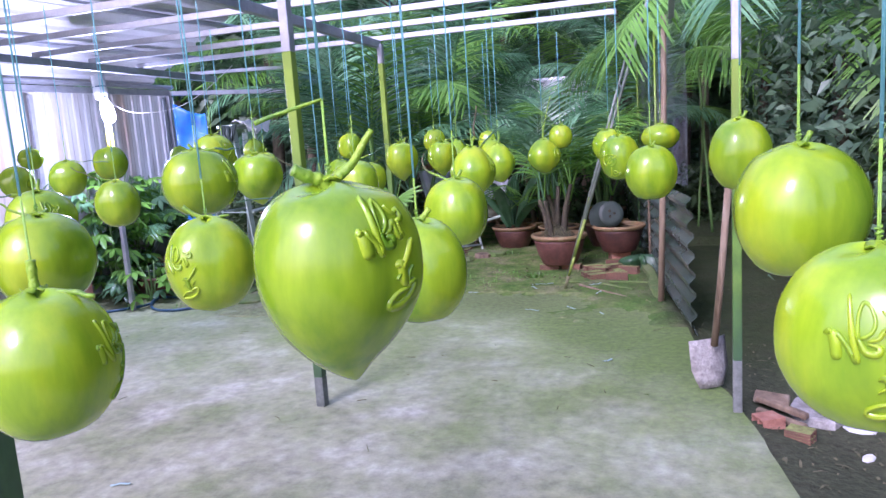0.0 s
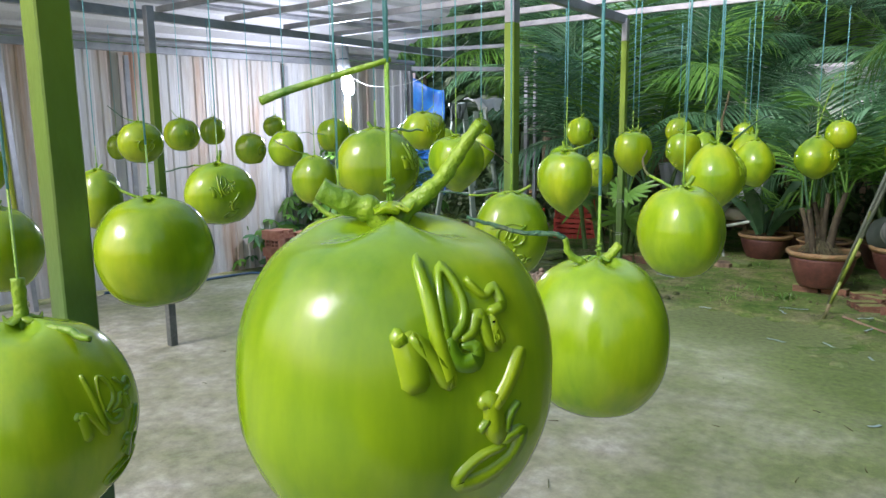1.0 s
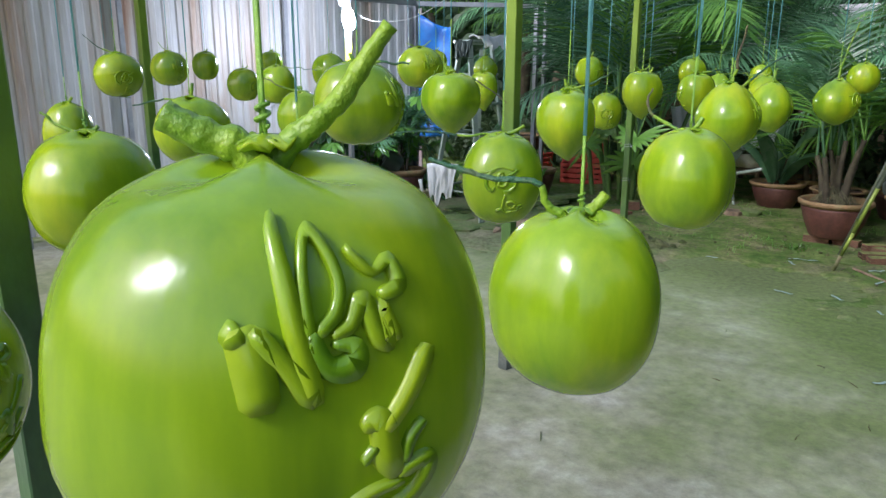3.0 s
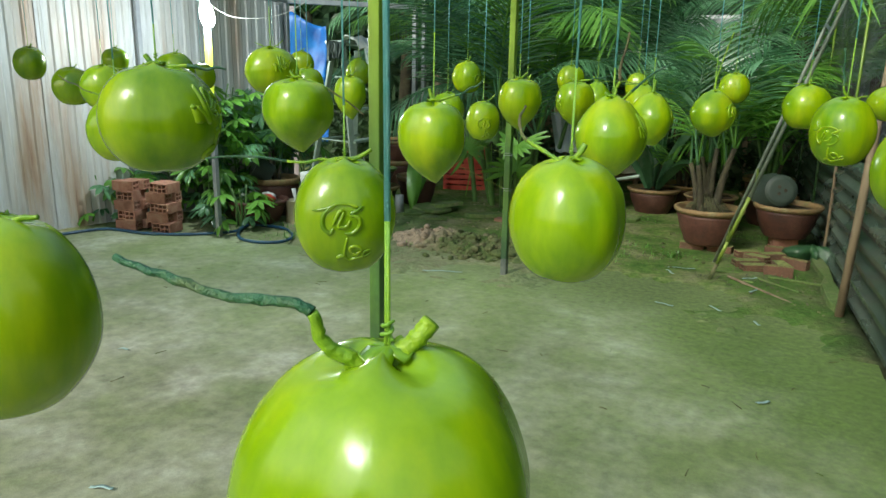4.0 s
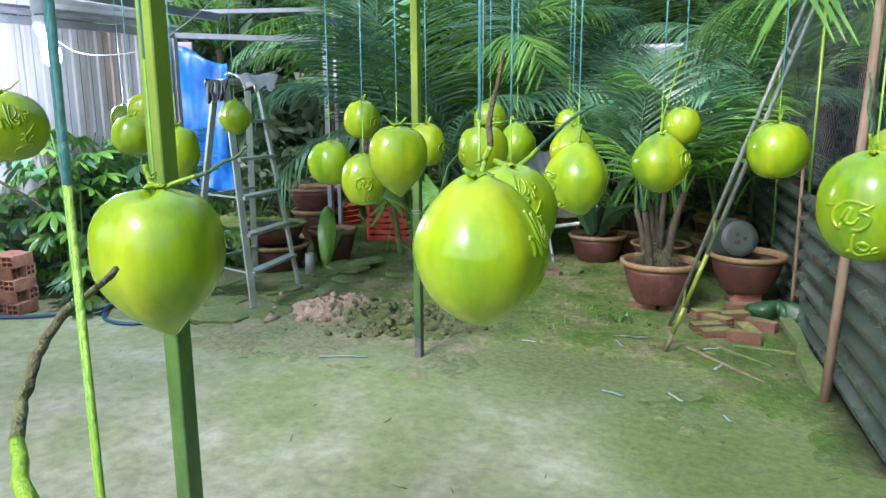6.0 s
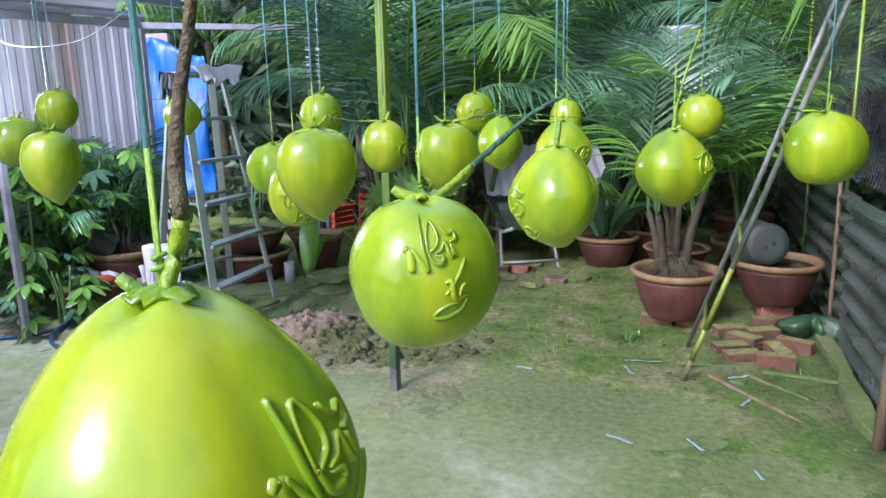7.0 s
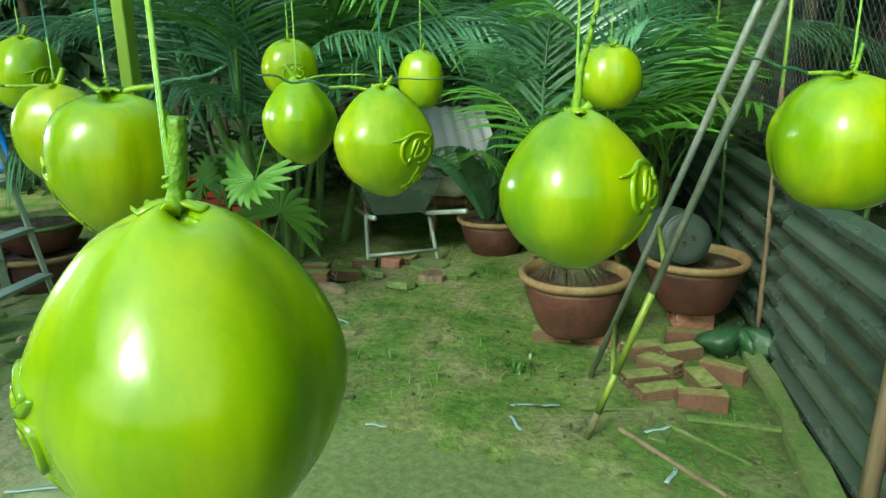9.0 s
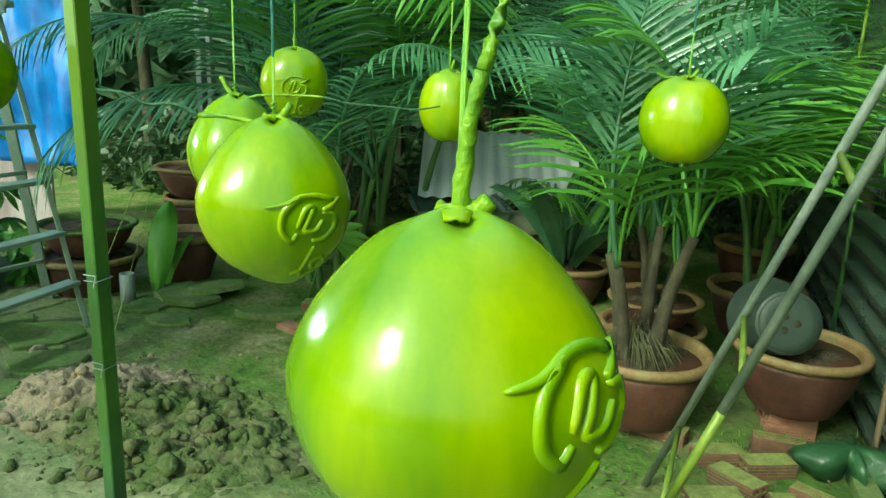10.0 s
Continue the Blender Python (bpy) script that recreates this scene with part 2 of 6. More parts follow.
overlay_colour(CONCRETE, (0.13, 0.17, 0.055), (0.12, 1.0, 0, 0), 5.75, 6.5, 1.5, 4.5)
overlay_colour(SOIL, (0.05, 0.11, 0.02), (1.0, 0.1, 0, 0), 2.3, 3.1, 1.4, 3.0)
overlay_colour(SOIL, (0.22, 0.225, 0.14), (-0.5, -1.0, 0, 0), -5.55, -4.7, 1.4, 4.0)
overlay_colour(SOIL, (0.022, 0.024, 0.014), (1.0, 0.16, 0, 0), 3.10, 3.35, 0.4, 5.0, full=0.8)
overlay_colour(CLOD, (0.09, 0.15, 0.03), (0, 0, 0, 0.6), 0.95, 1.25, 0.9, 7)
overlay_colour(STEEL_GREEN, (0.02, 0.045, 0.035), (0, 0, -1.0, 0), -0.65, 0.05, 0.3, 6, 0)
overlay_colour(STEEL_GREEN, (0.02, 0.045, 0.035), (0, 0, -1.0, 0), -0.25, 0.10, 0.3, 6, 0)
overlay_colour(STEEL_GREEN, (0.26, 0.38, 0.02), (0, 0, 1.0, 0), 1.0, 1.75, 0.3, 6, 0)
# pale sky sheen painted into the husk colour on faces that point up
overlay_colour(PAINT, (0.22, 0.40, 0.06), (0, 0, 0, 1.0), 1.25, 1.75, 1.0, 11, 0)
overlay_colour(BRICK_MOSS, (0.20, 0.23, 0.065), (0, 0, 0, 1.0), 1.0, 1.25, 0.6, 14, full=0.9)
overlay_colour(CLOD, (0.36, 0.27, 0.19), (-1.0, 0.3, 0, 0), 2.62, 2.92, 0.5, 6, 0.3, 0.9)

# ---- mesh helpers ----


def part(name, mesh, mat, parent=None, label="", smooth=True, m=None):
    """One mesh object under a thing or a part; mesh is a bmesh, a (verts, faces) pair or mesh data."""
    if isinstance(mesh, bmesh.types.BMesh):
        me = bpy.data.meshes.new(name)
        mesh.to_mesh(me)
        mesh.free()
    elif isinstance(mesh, tuple):
        me = bpy.data.meshes.new(name)
        me.from_pydata([tuple(v) for v in mesh[0]], [], mesh[1])
        me.update()
    else:
        me = mesh
    if mat and not me.materials:
        me.materials.append(mat)
    if smooth and not isinstance(mesh, bpy.types.Mesh):
        me.polygons.foreach_set("use_smooth", [True] * len(me.polygons))
    ob = new(name, me)
    ob.parent = parent
    if m is not None:
        ob.matrix_basis = m
    if label:
        ob["label"] = label
    return ob


def thing(name, at, label, category, group="", kind="", rz=0.0):
    ob = new(name)
    ob.empty_display_size = 0.05
    ob.matrix_basis = pose(*at, 0, 0, rz)
    return tagged(ob, label, category, group, kind)


def merge(*pieces):
    vs, fs = [], []
    for v, f in pieces:
        k = len(vs)
        vs += list(v)
        fs += [[i + k for i in q] for q in f]
    return vs, fs


def box(sx, sy, sz, bevel=0.004, m=None, base=True):
    """Bevelled box, standing on z = 0."""
    bm = bmesh.new()
    bmesh.ops.create_cube(bm, size=1)
    for v in bm.verts:
        v.co = Vector((v.co.x * sx, v.co.y * sy, (v.co.z + (0.5 if base else 0)) * sz))
    if bevel:
        bmesh.ops.bevel(bm, geom=bm.edges[:], offset=min(bevel, 0.3 * min(sx, sy, sz)), segments=1, affect="EDGES")
    if m is not None:
        bm.transform(m)
    bm.verts.index_update()
    out = [v.co.copy() for v in bm.verts], [[v.index for v in f.verts] for f in bm.faces]
    bm.free()
    return out


def smooth_path(pts, n=6):
    """Catmull-Rom through the points."""
    p = [Vector(q) for q in pts]
    p = [2 * p[0] - p[1]] + p + [2 * p[-1] - p[-2]]
    out = []
    for i in range(1, len(p) - 2):
        a, b, c, d = p[i - 1:i + 3]
        for k in range(n):
            t = k / n
            out.append(0.5 * ((2 * b) + (c - a) * t + (2 * a - 5 * b + 4 * c - d) * t * t + (3 * b - a - 3 * c + d) * t ** 3))
    out.append(p[-2])
    return out


def tube(pts, r0, r1=None, sides=8, jitter=0.0, rng=None):
    """Tapered tube along points, closed at both ends."""
    r1 = r0 if r1 is None else r1
    pts = [Vector(p) for p in pts]
    vs, fs = [], []
    up = Vector((0.13, 0.21, 0.97))
    for i, p in enumerate(pts):
        d = (pts[min(i + 1, len(pts) - 1)] - pts[max(i - 1, 0)])
        d = d.normalized() if d.length else Vector((0, 0, 1))
        side = d.cross(up)
        side = side.normalized() if side.length > 0.02 else d.cross(Vector((1, 0, 0))).normalized()
        top = side.cross(d)
        r = r0 + (r1 - r0) * i / max(1, len(pts) - 1)
        if jitter:
            r *= 1 + jitter * (rng.random() - 0.5)
        for k in range(sides):
            a = 2 * math.pi * k / sides
            vs.append(p + r * (math.cos(a) * side + math.sin(a) * top))
    for i in range(len(pts) - 1):
        for k in range(sides):
            a, b = i * sides + k, i * sides + (k + 1) % sides
            fs.append([a, b, b + sides, a + sides])
    fs.append(list(range(sides))[::-1])
    fs.append([len(vs) - sides + k for k in range(sides)])
    return vs, fs


def lathe(profile, sides=40, wobble=0.0, seed=0, caps=True):
    """Surface turned round z from (radius, height) pairs."""
    vs, fs = [], []
    for r, z in profile:
        for k in range(sides):
            a = 2 * math.pi * k / sides
            q = r * (1 + wobble * noise.noise(Vector((math.cos(a) * 1.5, math.sin(a) * 1.5, z * 6 + seed * 7.1))))
            vs.append(Vector((q * math.cos(a), q * math.sin(a), z)))
    for i in range(len(profile) - 1):
        for k in range(sides):
            a, b = i * sides + k, i * sides + (k + 1) % sides
            fs.append([a, b, b + sides, a + sides])
    if caps:
        fs.append(list(range(sides))[::-1])
        fs.append([len(vs) - sides + k for k in range(sides)])
    return vs, fs


def beam(a, b, w, h):
    """Square steel section from a to b, of width w and height h."""
    a, b = Vector(a), Vector(b)
    d = b - a
    m = Matrix.Translation(a) @ d.to_track_quat("X", "Z").to_matrix().to_4x4()
    return box(d.length, w, h, 0.003, m @ Matrix.Translation((d.length / 2, 0, -h / 2)))


# ---- ground and slab ----
RACK_Z = 2.13
F0, F1 = Vector((2.40, 4.85, 0)), Vector((1.47, 10.9, 0))      # foot of the sheet fence
WALL0, WALL1 = Vector((-4.3, 0.4, 0)), Vector((-3.31, 6.92, 0))  # foot of the pale sheet wall
SLAB = [(3.6, -4.0), (2.99, 1.0), (2.72, 2.76), (2.60, 3.50), (2.46, 4.05), (2.37, 4.7), (2.30, 5.25), (1.95, 5.62), (1.45, 5.9), (0.9, 6.08), (0.3, 6.0),
        (-0.25, 5.5), (-0.95, 5.37), (-1.42, 5.25), (-2.48, 5.2), (-3.1, 4.95), (-3.75, 4.5), (-3.8, 2.7), (-4.2, -4.0)]


def edge_distance(x, y):
    """Signed distance to the slab's outline, positive inside."""
    inside, best = False, 1e9
    for i, (x0, y0) in enumerate(SLAB):
        x1, y1 = SLAB[i - 1]
        if (y0 > y) != (y1 > y) and x < (x1 - x0) * (y - y0) / (y1 - y0) + x0:
            inside = not inside
        dx, dy = x1 - x0, y1 - y0
        t = max(0, min(1, ((x - x0) * dx + (y - y0) * dy) / (dx * dx + dy * dy)))
        best = min(best, math.hypot(x - x0 - t * dx, y - y0 - t * dy))
    return best if inside else -best


def ground_height(x, y):
    d = edge_distance(x, y)
    if d > (0.7 if y > 4.95 and x > -1.6 else 0.25):
        return -0.09
    n = 0.018 * noise.noise(Vector((x * 2.2, y * 2.2, 0))) + 0.012 * noise.noise(Vector((x * 9, y * 9, 3))) + 0.006 * noise.noise(Vector((x * 21, y * 21, 8)))
    if d > 0:
        return 0.008 + 2.6 * n - 0.045 * d if y > 4.95 and x > -1.6 else -0.03 - 0.3 * d + n * 0.4
    level = 0.012
    side = x - (2.42 - 0.15 * (y - 4.6))       # beyond the fence and the slab's edge the yard lies lower
    if side > -0.05 and y < 9:
        level -= min(0.10, max(0, side + 0.05) * 0.8)
    blend = min(1, -d / 0.3)
    low = 0.010 if y > 4.95 and x > -1.6 else -0.03
    return low + (level - low) * blend + n * (0.4 + 0.6 * blend)


def ground():
    vs, fs = [], []
    xs = [-400, -60, -20, -9] + [-6 + 0.06 * i for i in range(184)] + [7, 12, 25, 80, 400]
    ys = [-400, -60, -15, -6, 0, 2, 3] + [3.4 + 0.055 * i for i in range(130)] + [10.8, 11.5, 13, 18, 30, 80, 400]
    for y in ys:
        for x in xs:
            vs.append((x, y, ground_height(x, y) if -9 < x < 9 and -6 <= y < 14 else -0.05))
    w = len(xs)
    for j in range(len(ys) - 1):
        for i in range(w - 1):
            fs.append([j * w + i, j * w + i + 1, (j + 1) * w + i + 1, (j + 1) * w + i])
    return vs, fs


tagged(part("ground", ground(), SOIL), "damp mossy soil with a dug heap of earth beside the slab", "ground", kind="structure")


def slab():
    """Concrete yard slab with a ragged edge and slightly uneven face."""
    pts = []
    for i, p in enumerate(SLAB):
        a, b = Vector((*p, 0)), Vector((*SLAB[(i + 1) % len(SLAB)], 0))
        steps = max(1, int((b - a).length / 0.12))
        for k in range(steps):
            q = a.lerp(b, k / steps)
            j = 0.02 if q.y > 1 else 0
            pts.append((q.x + j * noise.noise(q * 6), q.y + j * noise.noise(q * 6 + Vector((9, 0, 0)))))
    bm = bmesh.new()
    top = [bm.verts.new((x, y, 0)) for x, y in pts]
    low = [bm.verts.new((x, y, -0.1)) for x, y in pts]
    bm.faces.new(top)
    for i in range(len(pts)):
        k = (i + 1) % len(pts)
        bm.faces.new((top[k], top[i], low[i], low[k]))
    bmesh.ops.recalc_face_normals(bm, faces=bm.faces[:])
    return bm




def heap_height(x, y):
    """Height of the dug earth over the ground: a crest at one end, a lower spread of lumps at the other."""
    m = 0.095 * math.exp(-(((x + 0.82) / 0.34) ** 2 + ((y - 6.02) / 0.24) ** 2)) + 0.042 * math.exp(-(((x + 0.25) / 0.40) ** 2 + ((y - 6.0) / 0.30) ** 2))
    k = min(1, m / 0.03)
    p = Vector((x, y, 0.3))
    lump = 0.050 * (0.35 - abs(noise.noise(p * 6.5))) + 0.034 * (0.3 - abs(noise.noise(p * 15 + Vector((3, 1, 0))))) + 0.016 * noise.noise(p * 33) + 0.007 * noise.noise(p * 70)
    return m + 1.3 * lump * k - 0.02 * (1 - k)


def heap():
    """Finely broken surface of the dug earth."""
    vs, fs = [], []
    nx, ny = 172, 92
    for j in range(ny):
        for i in range(nx):
            x, y = -1.55 + 0.012 * i, 5.42 + 0.0125 * j
            vs.append((x, y, ground_height(x, y) - 0.012 + heap_height(x, y)))
    for j in range(ny - 1):
        for i in range(nx - 1):
            a = j * nx + i
            fs.append([a, a + 1, a + nx + 1, a + nx])
    return vs, fs


tagged(part("earth_heap", heap(), CLOD), "heap of freshly dug brown earth", "earth", kind="stuff")
tagged(part("floor", slab(), CONCRETE, smooth=False), "worn grey concrete yard slab stained with green moss", "floor", kind="structure")

# ---- fence, wall and roof of metal sheet ----


def corrugated(length, height, pitch, depth, trapezoid=True, thick=0.002, across=False, slope=0.12):
    """Ribbed sheet in the xz plane; across: the ribs run along z, else along x."""
    prof = []
    span = length if across else height
    n = max(1, round(span / pitch))
    for i in range(n):
        s = i * span / n
        p = span / n
        if trapezoid:
            prof += [(s, 0), (s + (0.5 - slope) * p, 0), (s + 0.5 * p, depth), (s + (1 - slope) * p, depth)]
        else:
            prof += [(s + p * k / 6, depth * 0.5 * (1 - math.cos(2 * math.pi * k / 6))) for k in range(6)]
    prof.append((span, 0))
    vs, fs = [], []
    for sgn in (0, thick):
        for s, d in prof:
            for e in (0, height if across else length):
                vs.append((s, d + sgn, e) if across else (e, d + sgn, s))
    k = len(prof) * 2
    for i in range(len(prof) - 1):
        a = 2 * i
        fs.append([a, a + 1, a + 3, a + 2])
        fs.append([k + a, k + a + 2, k + a + 3, k + a + 1])
    for i in range(len(prof) - 1):
        a = 2 * i
        fs.append([a, a + 2, k + a + 2, k + a])
        fs.append([a + 1, k + a + 1, k + a + 3, a + 3])
    fs.append([0, k, k + 1, 1])
    e = 2 * (len(prof) - 1)
    fs.append([e, e + 1, k + e + 1, k + e])
    return vs, fs


fence = thing("fence", (F0.x, F0.y, -0.02), "low fence of weathered grey corrugated metal sheets with wooden stakes", "fence", kind="structure")
direction = F1 - F0
yaw = math.degrees(math.atan2(direction.y, direction.x))
for i in range(3):
    part("sheet", corrugated(2.1, 0.90 - 0.015 * i, 0.128, 0.040, slope=0.30), FENCE, fence, smooth=False,
         m=pose(0, 0, 0, 0, 0, yaw) @ pose(2.02 * i, -0.004 * i, 0.0, -1.5, 0.5, 0.4 * (1 - i)))
for s, h in ((2.4, 1.25), (3.5, 1.1), (5.1, 1.2)):
    part("stake", tube([(0, 0, -0.1), (0.01, 0, h * 0.5), (0, 0.01, h)], 0.013, 0.011, 7), STEEL_GREEN if s > 3 else WOOD, fence,
         m=pose(0, 0, 0, 0, 0, yaw) @ pose(s, 0.05, 0))

wall = thing("wall_west", WALL0, "tall wall of pale corrugated metal sheets streaked with rust", "wall", kind="structure")
wd = WALL1 - WALL0
wyaw = math.degrees(math.atan2(wd.y, wd.x))
n_sheets = 8
for i in range(n_sheets):
    part("sheet", corrugated(wd.length / n_sheets + 0.03, 2.12, 0.125, 0.013, across=True), WALLSHEET, wall, smooth=False,
         m=pose(0, 0, 0, 0, 0, wyaw) @ pose(i * wd.length / n_sheets, 0.003 * (i % 2), 0.02))
part("rail", beam((0, -0.05, 2.10), (wd.length, -0.05, 2.10), 0.04, 0.06), STEEL, wall, m=pose(0, 0, 0, 0, 0, wyaw), smooth=False)
for i in range(5):
    s = 0.3 + i * 1.55
    part("upright", beam((s, -0.05, 0), (s, -0.05, 2.04), 0.04, 0.04), STEEL, wall, m=pose(0, 0, 0, 0, 0, wyaw), smooth=False)

roof = thing("roof", (WALL0.x, WALL0.y, 2.16), "lean-to roof of white corrugated sheets on dark purlins", "roof", kind="structure")
for i in range(3):
    part("sheet", corrugated(wd.length + 0.1, 0.95, 0.19, 0.03), ROOFSHEET, roof, smooth=False,
         m=pose(0, 0, 0, 0, 0, wyaw) @ pose(-0.3, -0.01, 0.02, 66, 0, 0) @ pose(0, -0.01 * i, 0.93 * i))
for i in range(5):
    part("purlin", beam((-0.3, 0, 0), (wd.length, 0, 0), 0.03, 0.05), STEEL, roof, smooth=False,
         m=pose(0, 0, 0, 0, 0, wyaw) @ pose(0, -0.01, 0.0, 66, 0, 0) @ pose(0, -0.05, 0.1 + 0.62 * i))

# ---- steel rack ----
rack = thing("hanging_rack", (0, 0, 0), "flat steel rack on posts, oversprayed green below, hung with strings", "rack")


def purlin_y(i, x):
    return -0.9 + 0.53 * i + 0.055 * x


for i in range(13):
    y0, y1 = purlin_y(i, -2.25), purlin_y(i, 2.6 - 0.06 * i)
    part("purlin", beam((-2.25, y0, RACK_Z + 0.05), (2.6 - 0.06 * i, y1, RACK_Z + 0.05), 0.025, 0.04), STEEL, rack, smooth=False)
for x, ya, yb in ((-2.22, -1.0, 6.4), (0.25, -1.0, 5.45), (2.45, -1.0, 5.7)):
    shift = -0.2 if x > 0 else 0.0
    part("cross_beam", beam((x, ya, RACK_Z), (x + shift, yb, RACK_Z), 0.04, 0.06), STEEL, rack, smooth=False)


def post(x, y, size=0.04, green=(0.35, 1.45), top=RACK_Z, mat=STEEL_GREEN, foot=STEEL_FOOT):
    """Square tube: bare at its foot and head; between them mat, by default oversprayed green."""
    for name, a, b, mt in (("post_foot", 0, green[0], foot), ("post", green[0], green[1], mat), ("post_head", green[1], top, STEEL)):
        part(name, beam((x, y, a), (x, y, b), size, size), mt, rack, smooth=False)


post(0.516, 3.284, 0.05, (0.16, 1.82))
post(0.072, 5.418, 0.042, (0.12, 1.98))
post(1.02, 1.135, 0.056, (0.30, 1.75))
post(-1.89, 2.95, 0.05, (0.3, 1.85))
# the bulb's post: yellow lamplight on it is put into its colour
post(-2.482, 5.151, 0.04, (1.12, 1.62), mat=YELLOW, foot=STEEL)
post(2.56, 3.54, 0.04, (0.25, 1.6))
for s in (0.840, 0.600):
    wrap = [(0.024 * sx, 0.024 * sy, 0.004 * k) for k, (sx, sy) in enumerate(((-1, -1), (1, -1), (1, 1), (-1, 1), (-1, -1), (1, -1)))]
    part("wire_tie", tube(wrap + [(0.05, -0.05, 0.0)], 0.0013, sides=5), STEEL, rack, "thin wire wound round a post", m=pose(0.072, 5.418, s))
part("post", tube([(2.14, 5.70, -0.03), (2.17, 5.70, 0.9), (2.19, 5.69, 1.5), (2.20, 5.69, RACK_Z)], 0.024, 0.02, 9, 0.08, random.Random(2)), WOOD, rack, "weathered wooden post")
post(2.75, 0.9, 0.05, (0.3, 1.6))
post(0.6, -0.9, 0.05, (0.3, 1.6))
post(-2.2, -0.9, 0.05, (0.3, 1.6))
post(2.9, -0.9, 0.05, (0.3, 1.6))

for z0, z1 in ((0.845, 0.93), (0.605, 0.72)):
    part("stay_wire", tube([(0.072, 5.418, z0), (-0.85, 6.25, (z0 + z1) / 2 - 0.012), (-1.78, 7.08, z1)], 0.0012, sides=5), OLIVE, rack, "thin yellow-green wire run from a post")

pole = thing("leaning_pole", (-3.60, 2.78, 0.0), "steel pole with a yellow-green painted stretch leaning by the wall", "pole")
part("shaft", beam((0, 0, 0), (-0.13, -0.03, 2.12), 0.045, 0.045), STEEL, pole, smooth=False)
part("painted_stretch", beam((-0.02, -0.03, 0.35), (-0.105, -0.05, 1.62), 0.052, 0.02), YELLOW, pole, "yellow-green painted face", smooth=False)

# ---- painted coconuts ----


def husk(w, h, shape, seed):
    """Painted coconut: three soft lobes, a dimpled crown and a rounded, cleft or pointed base. Centre at the origin."""
    rng = random.Random(seed)
    ph = rng.random() * 6.28
    vs, fs = [], []
    U, V = 56, 36
    lob = 0.042 + 0.042 * rng.random()
    for j in range(V + 1):
        t = math.pi * j / V
        st, ct = math.sin(t), math.cos(t)
        for i in range(U):
            a = 2 * math.pi * i / U
            r = st ** 0.92
            z = ct
            if shape == "pear":              # narrow crown, full belly
                r *= 1 - 0.35 * ct ** 1.6 if ct > 0 else 1 - 0.10 * ct * ct
                z = ct * (0.975 + 0.025 * ct)
            elif shape == "heart":           # full shoulders, pointed base
                r = (1 - abs(ct) ** 2.7) ** (1 / 2.3) if ct > 0 else (1 - abs(ct) ** 1.75) ** 0.74
                z = ct * (0.965 - 0.035 * ct)
            elif shape == "round":
                r *= 1 + 0.03 * st * st
                z = ct * 0.98
            k = 1 + lob * (abs(math.cos(1.5 * a + ph)) * 1.6 - 0.9) * st + 0.010 * math.cos(7 * a + 2 * ph) * st * st
            k *= 1 + 0.024 * noise.noise(Vector((st * math.cos(a) * 1.6, st * math.sin(a) * 1.6, ct * 1.6 + seed * 3.3)))
            x, y = r * k * math.cos(a), r * k * math.sin(a)
            if ct > 0.75:
                z -= 0.10 * ((ct - 0.75) / 0.25) ** 2 * (0.75 + 0.5 * math.cos(3 * a + ph))
            if ct < -0.8:
                q = ((-ct - 0.8) / 0.2) ** 2
                if shape in ("heart", "pear"):
                    z -= 0.07 * q
                    x += 0.085 * q
                    y += 0.065 * q
                else:
                    z += 0.07 * q * (0.7 + 0.8 * math.cos(2 * (a - ph)) ** 2)
            vs.append(Vector((x * w / 2, y * w / 2, z * h / 2)))
    for j in range(V):
        for i in range(U):
            a, b = j * U + i, j * U + (i + 1) % U
            fs.append([a, a + U, b + U, b])
    return vs, fs



